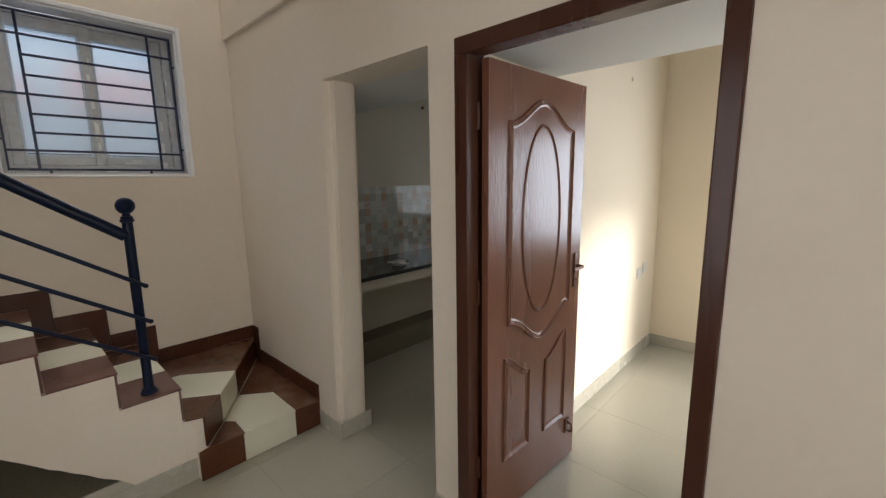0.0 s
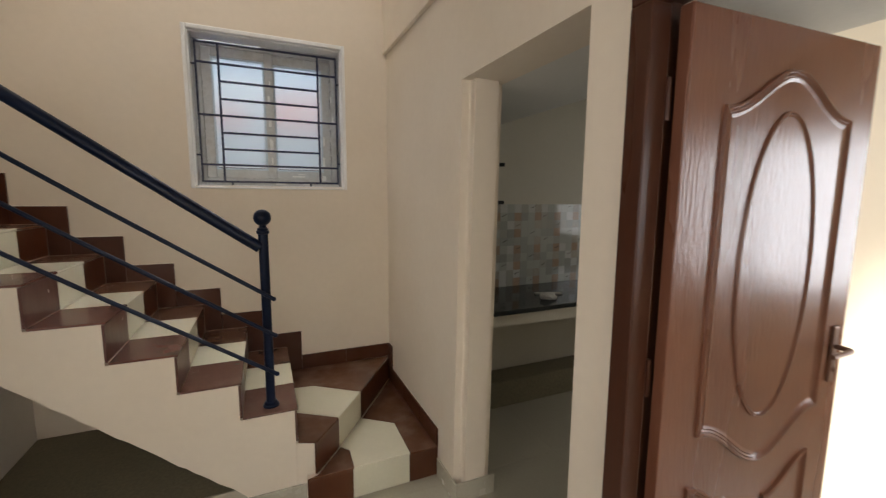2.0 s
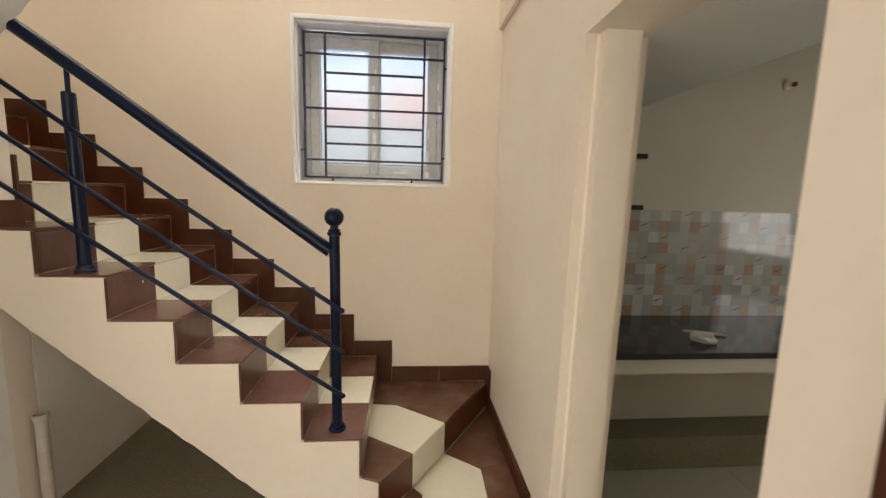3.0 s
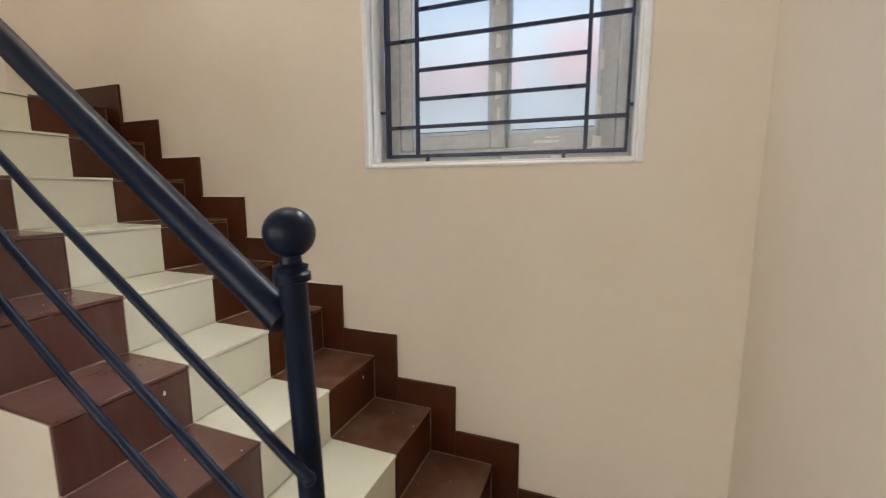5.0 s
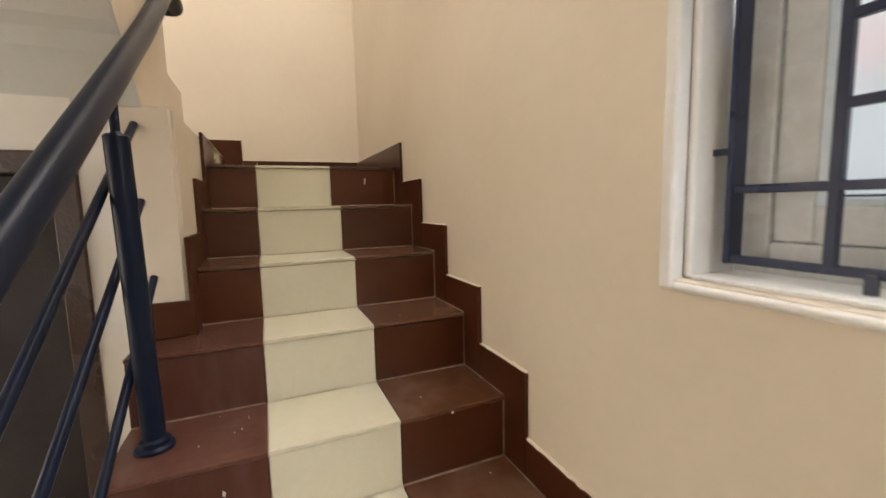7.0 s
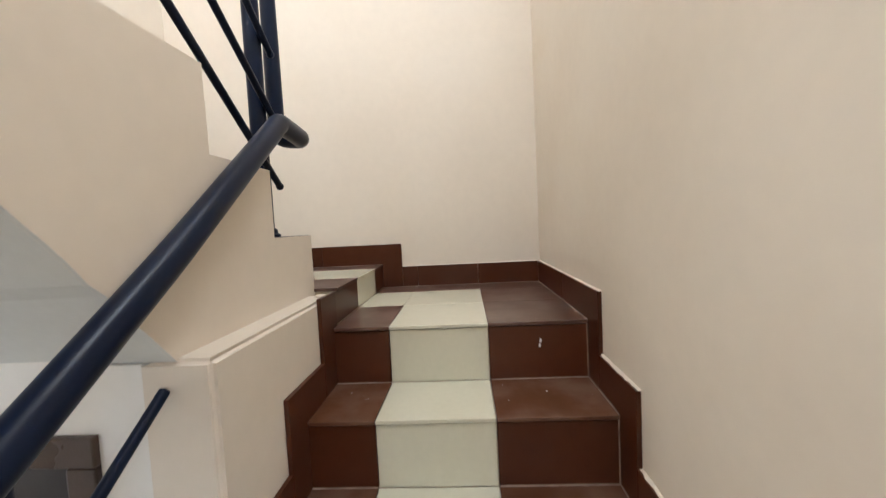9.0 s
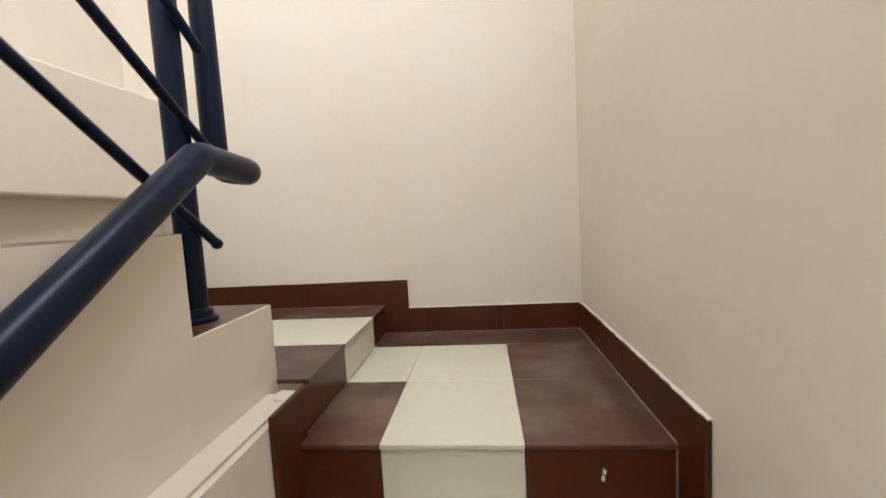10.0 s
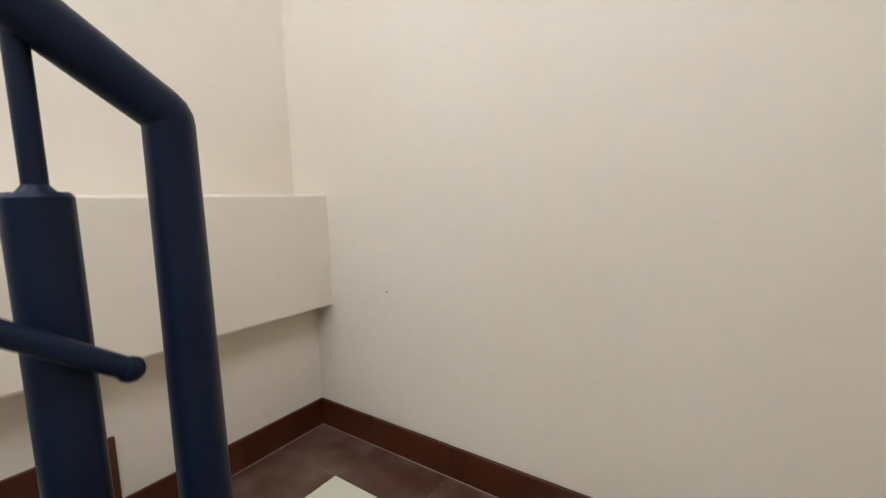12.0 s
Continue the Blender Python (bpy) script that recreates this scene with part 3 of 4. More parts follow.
for x, z, w, h in SCRAPS:
    y = 0.1345 if x < -1.0 or z < 1.66 or x > -0.45 else (0.1415 if x < -0.74 else 0.1765)
    pts = [(x - w / 2, z - h / 2), (x + w * 0.45, z - h * rnd.uniform(0.4, 0.5)), (x + w / 2, z + h * rnd.uniform(0.3, 0.5)), (x + w * 0.05, z + h * 0.42), (x - w * 0.45, z + h * 0.5)]
    prism(bm, pts, "y", y - 0.001, y)
child("film_scraps", bm, FILM, win, "scraps of torn protective film")

grille = empty("window_grille", (-0.77, 0.03, WB), "black painted steel bar grille set in the window", "grille")
GX0, GX1, GZ0, GZ1, GY, B = -1.184, -0.342, 1.654, 2.502, 0.080, 0.0066
for x in (GX0, GX1):
    child("upright", one_box(x - B * 0.7, x + B * 0.7, GY - 0.012, GY + 0.022, GZ0 - B, GZ1 + B, bevel=0.0015, segs=1), GRILLE, grille, "flat bar upright")
for x in (-1.060, -0.464):
    child("upright", one_box(x - B, x + B, GY - B, GY + B, GZ0, GZ1, bevel=0.0015, segs=1), GRILLE, grille)
for z in (GZ0, 1.760, 2.067, 2.382, GZ1):
    child("cross_bar", one_box(GX0, GX1, GY - B * 0.9, GY + B * 0.9, z - B * 0.95, z + B * 0.95, bevel=0.0015, segs=1), GRILLE, grille)
for z in (1.859, 1.961, 2.169, 2.276):
    child("cross_bar", one_box(-1.060, -0.464, GY - B * 0.9, GY + B * 0.9, z - B * 0.95, z + B * 0.95, bevel=0.0015, segs=1), GRILLE, grille)
for x0, x1, z0, z1 in ((WL, GX0, 2.358, 2.368), (WL, GX0, 1.812, 1.822), (GX1, WR, 2.325, 2.335), (GX1, WR, 1.785, 1.795), (-1.022, -1.010, WB, GZ0), (-0.536, -0.524, WB, GZ0)):
    child("fixing_pin", one_box(x0, x1, GY - 0.014, GY - 0.006, z0, z1), GRILLE, grille)

# ---------------------------------------------------------------- stairs : plastered bodies
stair = empty("staircase", (0, 0, 0), "turning staircase tiled in brown and cream with plastered side", "staircase", kind="structure")
T = 0.010   # tile thickness
bm = bmesh.new()
body = [(X3 - T, 0.0), (X3 - T, 3 * RISE - T)]
for i in range(3, 11):
    body += [(nose(i + 1) - T, i * RISE - T), (nose(i + 1) - T, (i + 1) * RISE - T)]
body += [(XL, H11 - T), (XL, H11 - 0.22)]
rnd = random.Random(8)
for k in range(61):
    t = k / 60
    body.append((-2.75 + 1.77 * t, H11 - 0.25 - (H11 - 0.38) * t + rnd.gauss(0, 0.0022)))
body.append((-0.90, 0.0))
prism(bm, body, "y", W, -0.001)
part("flight_body", bm, PAINT, stair, "cream plastered stepped side of the flight")
bm = bmesh.new()
prism(bm, [(X3 - T + 0.0005, -0.001), (-0.022, -0.001), (-0.022, -0.036), (-0.635, -0.912), (-0.655, -0.925), (X3 - T + 0.0005, -0.913)], "z", 0.0, 2 * RISE - T)
prism(bm, [(-0.001, -0.0215), (-0.001, -0.958), (-0.700, -0.958), (-0.700, -0.925), (-0.656, -0.926), (-0.6365, -0.9135)], "z", 0.0, RISE - T)
part("winder_body", bm, PAINT, stair)
# tiled plinth and dark cement bed under the flight
plinth = tagged(link_mesh("plinth", one_box(XB + 0.0005, -0.95, W + 0.012, -0.002, 0.0, 0.165), CEMENT), "raised dark cement bed under the stairs", "plinth", kind="structure")
tagged(link_mesh("baseboard_stair", one_box(XB + 0.001, -0.703, W - 0.012, W, 0.0, 0.118, bevel=0.003), SKIRT), "grey tile skirting along the stair side", "skirting", kind="structure")
tagged(link_mesh("trim_plinth", one_box(XB + 0.001, -0.945, W + 0.0005, W + 0.0115, 0.0, 0.168, bevel=0.002), SKIRT), "grey tile facing of the cement bed", "skirting", kind="structure")


def tile(name, poly, axis, a, b, material, parent=stair):
    return part(name, one_prism(poly, axis, a, b, bevel=0.0008), material, parent)


def rect(a, b, c, d, g=0.0012):
    return [(a + g, c + g), (b - g, c + g), (b - g, d - g), (a + g, d - g)]


def shrink(poly, k=0.0015):
    cx, cy = sum(p[0] for p in poly) / len(poly), sum(p[1] for p in poly) / len(poly)
    return [(x + (cx - x) / max(math.hypot(cx - x, cy - y), 1e-6) * k, y + (cy - y) / max(math.hypot(cx - x, cy - y), 1e-6) * k) for x, y in poly]


# the outer strip carries dust and painted-in sheen, up to step 8
strips = ((W + 0.0005, CY0, DUSTY_LIT_RISER), (CY0, CY1, CREAM), (CY1, -0.002, BROWN))
for i in range(3, 12):
    for y0, y1, m in strips:
        if i >= 9 and y0 < YW < y1:
            y0, m = YW, BROWN
        tile("riser_tile", rect(y0, y1, (i - 1) * RISE, i * RISE - T - 0.002), "x", nose(i) - T, nose(i), m)
        if i < 11:
            tile("tread_tile", rect(nose(i + 1), nose(i) + 0.006, y0, y1), "z", i * RISE - T, i * RISE, {BROWN: TREAD, DUSTY_LIT_RISER: DUSTY_LIT_TREAD}.get(m, m))
# dusty mortar lines in the inner corners of the brown tiles
for i in range(3, 12):
    for y0, y1, m in strips:
        if m is not CREAM:
            y0 = YW if (i >= 9 and y0 < YW) else y0
            part("mortar_line", one_prism([(nose(i) - 0.001, (i - 1) * RISE - 0.001), (nose(i) + 0.0035, (i - 1) * RISE + 0.0002), (nose(i), (i - 1) * RISE + 0.003)], "y", y0 + 0.003, y1 - 0.003), DUST, stair)
    part("mortar_line", one_prism([(-0.0125, (i - 1) * RISE), (-0.0125, i * RISE), (-0.0155, i * RISE), (-0.0155, (i - 1) * RISE)], "x", nose(i) - 0.001, nose(i) + 0.003), DUST, stair)
    if i < 11:
        part("mortar_line", one_prism([(nose(i + 1), i * RISE - 0.001), (nose(i), i * RISE - 0.001), (nose(i), i * RISE + 0.0025), (nose(i + 1), i * RISE + 0.0025)], "y", -0.0145, -0.0118), DUST, stair)
# winders
A, Bq, C = (-0.335, -0.511), (-0.512, -0.764), (-0.655, -0.950)
for poly, m in (([(X3, -0.295), (-0.597, -0.314), A, Bq, (X3, -0.609)], CREAM),
                ([(X3, -0.002), (-0.012, -0.014), A, (-0.597, -0.314), (X3, -0.295)], BROWN),
                ([(X3, -0.609), Bq, C, (X3, -0.916)], BROWN)):
    tile("winder_tile", shrink(poly), "z", 2 * RISE - T, 2 * RISE, TREAD if m is BROWN else m)
for poly, m in (([(-0.472, -0.972), (-0.167, -0.972), (-0.159, -0.650), (-0.332, -0.515), (-0.508, -0.768), (-0.466, -0.815)], CREAM),
                ([(-0.704, -0.972), (-0.472, -0.972), (-0.466, -0.815), (-0.508, -0.768), (-0.652, -0.956)], BROWN),
                ([(-0.167, -0.972), (-0.002, -0.972), (-0.002, -0.600), (-0.159, -0.650)], BROWN),
                ([(-0.159, -0.650), (-0.002, -0.600), (-0.002, -0.030), (-0.332, -0.515)], BROWN)):
    tile("winder_tile", shrink(poly), "z", RISE - T, RISE, TREAD if m is BROWN else m)
for p, q, m in (((-0.012, -0.024), A, BROWN), (A, Bq, CREAM), (Bq, C, BROWN)):
    d = Vector((q[0] - p[0], q[1] - p[1])).normalized()
    nrm = Vector((d.y, -d.x)) * T
    p2, q2 = (p[0] + d.x * 0.001 + nrm.x * 0, p[1] + d.y * 0.001), (q[0] - d.x * 0.001, q[1] - d.y * 0.001)
    tile("riser_tile", [p2, q2, (q2[0] - nrm.x * -1, q2[1] - nrm.y * -1), (p2[0] + nrm.x, p2[1] + nrm.y)], "z", RISE + 0.0005, 2 * RISE - T - 0.0005, m)
for x0, x1, m in ((-0.704, -0.478, BROWN), (-0.478, -0.170, CREAM), (-0.170, -0.002, BROWN)):
    tile("riser_tile", rect(x0, x1, 0.001, RISE - T), "y", -0.969, -0.958, m)

# landings
bm = one_box(XL, -2.735, Y2, Y12 - T - 0.001, H12 - 0.2, H12 - T)
part("landing_body", bm, PAINT, stair)


def span(x0, x1, y0, y1, g=0.0005):
    x0, x1 = min(x0, x1), max(x0, x1)
    return [(x0 + g, y0 + g), (x1 - g, y0 + g), (x1 - g, y1 - g), (x0 + g, y1 - g)]


xs11 = [nose(11) + 0.006, -2.982, -3.292, XL]
for k in range(3):
    for y0, y1, row in ((Y12, CY0, 0), (CY0, CY1, 1), (CY1, -0.002, 2)):
        cream = (row == 1 and k < 2) or (row == 0 and k == 1)
        tile("landing_tile", span(xs11[k], xs11[k + 1], y0, y1), "z", H11 - T, H11, CREAM if cream else LANDING)
part("mortar_bed", one_box(XL + 0.002, nose(11), Y12 + 0.001, -0.0005, H11 - T + 0.0005, H11 - 0.0011), PALE, stair)
xs12 = [-2.735 + 0.006, -2.980, -3.285, XL]
ys12 = [Y12 + 0.004, -1.138, -1.440, Y2 + 0.002]
for k in range(3):
    for r in range(3):
        cream = (r == 0 and k == 1) or (r == 1 and k < 2)
        tile("landing_tile", span(xs12[k], xs12[k + 1], ys12[r + 1], ys12[r]), "z", H12 - T, H12, CREAM if cream else LANDING)
for x0, x1, m in ((-2.700, -2.980, BROWN), (-2.980, -3.290, CREAM), (-3.290, XL, BROWN)):
    tile("riser_tile", span(x0, x1, H11 + 0.001, H12 - T), "y", Y12 - T, Y12, m)

part("mortar_bed", one_box(XL + 0.002, -2.737, Y2 + 0.002, Y12 - 0.003, H12 - T + 0.0005, H12 - 0.0011), PALE, stair)
# upper flight
N2, G2, X13 = 7, 0.250, -2.735


def nose2(i):
    return X13 + (i - 13) * G2


def lev2(i):
    return H12 + (i - 12) * 0.174


up = [(X13 + T, H12 - 0.2), (X13 + T, lev2(13) - T)]
side = [(X13 + 0.001, H12 - 0.2), (X13 + 0.001, lev2(13) - 0.001)]
for i in range(13, 13 + N2 - 1):
    up += [(nose2(i + 1) + T, lev2(i) - T), (nose2(i + 1) + T, lev2(i + 1) - T)]
    side += [(nose2(i + 1) + 0.001, lev2(i) - 0.001), (nose2(i + 1) + 0.001, lev2(i + 1) - 0.001)]
xt = nose2(13 + N2)
under = [(-0.0, lev2(12 + N2) - T), (-0.0, lev2(12 + N2) - 0.18), (-1.12, lev2(12 + N2) - 0.2), *[(-1.12 - 0.98 * k / 40, lev2(12 + N2) - 0.2 + (2.018 - lev2(12 + N2) + 0.2) * k / 40 + rnd.gauss(0, 0.0025)) for k in range(1, 40)], (-2.10, 2.018), (-2.70, 2.018), (-2.70, H12 - 0.2)]
prism(bm := bmesh.new(), up + under, "y", -1.633, -0.8625)
prism(bm, side + under, "y", -0.862, -0.855)
upper = part("upper_flight_body", bm, PAINT, stair, "cream plastered stepped side and white soffit of the upper flight")
upper.data.materials.append(CEIL)
for f in upper.data.polygons:
    f.material_index = 1 if f.normal.z < -0.4 else 0
part("upper_flight_infill", one_box(X13 + T, XB - 0.12, Y2, -1.6335, H12 - 0.2, lev2(13) - T), PAINT, stair)
for i in range(13, 13 + N2):
    for y0, y1, m in ((-1.632, -1.440, BROWN), (-1.440, -1.138, CREAM), (-1.138, -0.862, BROWN)):
        if i == 13 and y0 < -1.6:
            y0 = Y2 + 0.002
        tile("riser_tile", rect(y0, y1, lev2(i - 1), lev2(i) - T), "x", nose2(i), nose2(i) + T, m)
        if i < 12 + N2:
            tile("tread_tile", span(nose2(i) - 0.006, nose2(i + 1), y0, y1), "z", lev2(i) - T, lev2(i), LANDING if m is BROWN else m)

# chips and flecks of white paint dropped on the tiles
rnd = random.Random(21)
bm = bmesh.new()
for k in range(48):
    i = rnd.choice(range(3, 11))
    n = rnd.randint(4, 6)
    r0 = rnd.uniform(0.0005, 0.0015) * (2.0 if rnd.random() < 0.08 else 1)
    cx, cy = nose(i) - rnd.uniform(0.01, GO - 0.02), rnd.choice((rnd.uniform(-0.76, -0.62), rnd.uniform(-0.29, -0.03)))
    prism(bm, [(cx + r0 * rnd.uniform(0.6, 1.3) * math.cos(2 * math.pi * q / n), cy + r0 * rnd.uniform(0.6, 1.3) * math.sin(2 * math.pi * q / n)) for q in range(n)], "z", i * RISE, i * RISE + 0.0008)
for i, y, z in ((11, -0.155, 0.112), (11, -0.158, 0.098), (7, -0.17, 0.16), (5, -0.10, 0.12), (6, -0.15, 0.150), (7, -0.70, 0.10), (6, -0.68, 0.12)):
    prism(bm, [(y, (i - 1) * RISE + z), (y + 0.006, (i - 1) * RISE + z - 0.003), (y + 0.008, (i - 1) * RISE + z + 0.006), (y + 0.002, (i - 1) * RISE + z + 0.012)], "x", nose(i), nose(i) + 0.0008)
tagged(link_mesh("paint_flecks", bm, WHITE), "tiny flecks of white paint on the stair tiles", "paint flecks", kind="stuff")

# ---------------------------------------------------------------- brown skirting
S = 0.012
skirt = empty("baseboard_brown", (0, 0, 0), "dark brown tile skirting stepping up the stair walls", "skirting", kind="structure")


def skirt_tile(poly, axis, a, b):
    part("skirting_tile", one_prism(shrink(poly, 0.0008), axis, a, b, bevel=0.001), BROWN_SK, skirt)


def step_skirt(i, a, b, x_to=None):
    z0, z1 = (i - 1) * RISE, i * RISE
    xe = nose(i + 1) + SX
    skirt_tile([(nose(i) + SX, z0), (nose(i) + SX, z1 + SZ), (xe, z1 + SZ), (xe, z1), (nose(i), z1), (nose(i), z0)], "y", a, b)


for i in range(3, 11):
    step_skirt(i, -S, -0.0005)
skirt_tile([(nose(11) + SX, 10 * RISE), (nose(11) + SX, H11 + SZ), (-2.98, H11 + SZ), (-2.98, H11), (nose(11), H11), (nose(11), 10 * RISE)], "y", -S, -0.0005)
skirt_tile([(-2.981, H11), (-2.981, H11 + SZ), (XL + S, H11 + SZ), (XL + S, H11)], "y", -S, -0.0005)
# winder skirting
for x0, x1 in ((X3 + SX, -0.33), (-0.33, -S)):
    skirt_tile([(x0, 2 * RISE), (x1, 2 * RISE), (x1, 2 * RISE + SZ), (x0, 2 * RISE + SZ)], "y", -S, -0.0005)
skirt_tile([(-0.0005, RISE), (-0.095, RISE), (-0.095, 2 * RISE + SZ), (-0.0005, 2 * RISE + SZ)], "x", -S, -0.0005)
for y0, y1 in ((-0.095, -0.40), (-0.40, -0.70), (-0.70, -0.968)):
    skirt_tile([(y0, RISE), (y1, RISE), (y1, RISE + SZ), (y0, RISE + SZ)], "x", -S, -0.0005)
# low wall between the flights
skirt_tile([(XB + 0.001, 8 * RISE), (XB + 0.001, 8 * RISE + SZ), (nose(9) + SX, 8 * RISE + SZ), (nose(9) + SX, 8 * RISE)], "y", YW + 0.0005, YW + S)
skirt_tile([(-0.912, 8 * RISE), (YW + S, 8 * RISE), (YW + S, 8 * RISE + SZ), (-0.912, 8 * RISE + SZ)], "x", XB + 0.001, XB + S)
for i in (9, 10):
    step_skirt(i, YW + 0.0005, YW + S)
skirt_tile([(nose(11) + SX, 10 * RISE), (nose(11) + SX, H12 - 0.005), (-2.699, H12 - 0.005), (-2.699, H11), (nose(11), H11), (nose(11), 10 * RISE)], "y", YW + 0.0005, YW + S)
# landing walls
for y0, y1 in ((-S, -0.306), (-0.306, -0.606), (-0.606, Y12 + SX)):
    skirt_tile([(y0, H11), (y1, H11), (y1, H11 + SZ), (y0, H11 + SZ)], "x", XL + 0.0005, XL + S)
skirt_tile([(Y12 + SX, H11), (Y12 + SX, H12 + SZ), (-1.085, H12 + SZ), (-1.085, H12), (Y12, H12), (Y12, H11)], "x", XL + 0.0005, XL + S)
for y0, y1 in ((-1.085, -1.138), (-1.138, -1.44), (-1.44, Y2 + S)):
    skirt_tile([(y0, H12), (y1, H12), (y1, H12 + SZ), (y0, H12 + SZ)], "x", XL + 0.0005, XL + S)
for x0, x1 in ((XL + 0.001, -3.15), (-3.15, X13 - SX)):
    skirt_tile([(x0, H12), (x1, H12), (x1, H12 + SZ), (x0, H12 + SZ)], "y", Y2 + 0.0005, Y2 + S)
skirt_tile([(X13 - SX, H12), (X13 - SX, lev2(13) + SZ), (nose2(14) - SX, lev2(13) + SZ), (nose2(14) - SX, lev2(13)), (X13, lev2(13)), (X13, H12)], "y", Y2 + 0.0005, Y2 + S)

# dusty mortar along the foot of the landing skirting
for x0, x1, y0, y1, z in ((XL + S, XL + S + 0.003, Y2 + S, Y12 - 0.004, H12), (XL + S, X13 - 0.004, Y2 + S, Y2 + S + 0.003, H12), (XL + S, XL + S + 0.003, Y12 + 0.002, -S, H11), (XL + S, nose(11), -S - 0.003, -S, H11)):
    part("mortar_line", one_box(x0, x1, y0, y1, z - 0.0005, z + 0.0012), PALE, skirt)

# ragged plaster bead left along the top of the landing skirting
rnd = random.Random(33)


def plaster_line(a, b, out):
    a, b, out = Vector(a), Vector(b), Vector(out)
    n = max(3, int((b - a).length / 0.016))
    bm, rows = bmesh.new(), []
    for k in range(n + 1):
        p = a.lerp(b, k / n)
        d, h = S * rnd.uniform(0.45, 0.95), rnd.uniform(0.0008, 0.0036) * (2.0 if rnd.random() < 0.06 else 1)
        rows.append([bm.verts.new(p + out * c + Vector((0, 0, z))) for c, z in ((0.0, -0.001), (d, -0.001), (d * 0.8, h * 0.5), (0.0, h))])
    for u, v in zip(rows, rows[1:]):
        for q in range(4):
            bm.faces.new((u[q], u[(q + 1) % 4], v[(q + 1) % 4], v[q]))
    bm.faces.new(rows[0])
    bm.faces.new(rows[-1])
    part("plaster_bead", bm, PAINT, skirt, "ragged cream plaster bead")


plaster_line((nose(11) + SX, -0.0005, H11 + SZ), (XL + S, -0.0005, H11 + SZ), (0, -1, 0))
for i in range(5, 11):
    plaster_line((nose(i) + SX, -0.0005, i * RISE + SZ), (nose(i + 1) + SX, -0.0005, i * RISE + SZ), (0, -1, 0))
plaster_line((XL + 0.0005, -0.02, H11 + SZ), (XL + 0.0005, Y12 + SX, H11 + SZ), (0.6, 0, 0))

# crumbled plaster where the low wall meets the landing riser
bm = bmesh.new()
bmesh.ops.create_icosphere(bm, subdivisions=3, radius=0.024)
for v in bm.verts:
    k = 1 + 0.55 * noise.noise(v.co * 60)
    v.co = Vector((v.co.x * 1.3 * k, v.co.y * 1.1 * k, v.co.z * 0.28 * k))
bm.transform(Matrix.Translation((-2.672, -0.812, 2.022)))
tagged(link_mesh("crumbled_plaster", bm, PAINT), "crumbled pale plaster at the end of the low wall", "plaster", kind="stuff")

# ---------------------------------------------------------------- railings
def post(rail, x, y, z0, z1, ball=False, stem_to=None, lean=0.0):
    """lean: how far the foot stands out of plumb towards the wall."""
    bm = bmesh.new()
    if ball:
        lathe(bm, [(0.0213, 0.0), (0.0213, z1 - z0 - 0.03), (0.028, z1 - z0 - 0.027), (0.028, z1 - z0 - 0.016), (0.0235, z1 - z0 - 0.012), (0.0255, z1 - z0 - 0.004), (0.017, z1 - z0), (0.015, z1 - z0 + 0.012)], (x, y, z0), 24)
    else:
        lathe(bm, [(0.0230, 0.0), (0.0230, z1 - z0 - 0.004), (0.020, z1 - z0)], (x, y, z0), 24)
    for v in bm.verts:
        v.co.y += lean * max(0.0, 1 - (v.co.z - z0) / (z1 - z0))
    p = part("post", bm, RAIL, rail, smooth=True)
    y_top, y = y, y + lean
    part("base_flange", lathe(bmesh.new(), [(0.038, 0.0), (0.038, 0.007), (0.031, 0.012), (0.030, 0.022), (0.024, 0.027)], (x, y, z0), 24), RAIL, p, smooth=True)
    if ball:
        s = bmesh.new()
        bmesh.ops.create_uvsphere(s, u_segments=28, v_segments=18, radius=0.0385, matrix=Matrix.Translation((x, y_top, z1 + 0.046)))
        part("ball_finial", s, RAIL, p, smooth=True)
    if stem_to:
        part("stem", lathe(bmesh.new(), [(0.013, 0.0), (0.0085, 0.006), (0.0085, stem_to - z1)], (x, y_top, z1), 14), RAIL, p, smooth=True)
    return p


RY = -0.858
rail1 = empty("stair_railing", (0, 0, 0), "dark navy painted steel stair railing with ball finial", "railing")
post(rail1, -0.851, -0.873, 3 * RISE, 1.418, ball=True, lean=0.045)
post(rail1, -1.825, RY + 0.012, 7 * RISE, 1.905, stem_to=2.005, lean=0.010)
R2Y = -0.931
pts = fillet([(-0.866, -0.876, 1.326), (-1.68, -0.846, 1.912), (-2.1, -0.838, 2.206), (-2.512, -0.836, 2.510)], 0.05)[:-1] + fillet([(-2.50, -0.836, 2.501), (-2.518, -0.836, 2.513), (-2.684, -0.838, 2.502), (-2.694, R2Y + 0.008, 2.514), (-2.694, R2Y + 0.008, 2.70)], 0.035)[1:-1] + fillet([(-2.694, R2Y + 0.008, 2.75), (-2.694, R2Y + 0.008, 2.965), (-1.25, R2Y, 4.0)], 0.008, 3)[1:]
part("handrail", one_tube(pts, lambda p: 0.0262 if p.x > -2.67 and p.z < 2.55 else max(0.0222, 0.0262 - 0.03 * max(0.0, p.z - 2.5)), 20), RAIL, rail1, "round handrail bent up to the next flight", smooth=True)
for z0, z1, y0 in ((1.082, 1.972, -0.897), (0.905, 1.775, -0.898), (0.708, 1.570, -0.887)):
    bm = one_tube([(-0.818, y0, z0), (-1.45, y0 + 0.008, z0 + (z1 - z0) * 0.497 - 0.006), (XB + 0.0005, y0 + 0.022, z1)], 0.0095, 12)
    bmesh.ops.create_uvsphere(bm, u_segments=12, v_segments=8, radius=0.0112, matrix=Matrix.Translation((-0.818, y0, z0)))
    part("thin_rail", bm, RAIL, rail1, smooth=True)
rail2 = empty("upper_stair_railing", (0, 0, 0), "dark navy painted steel railing of the upper flight", "railing")
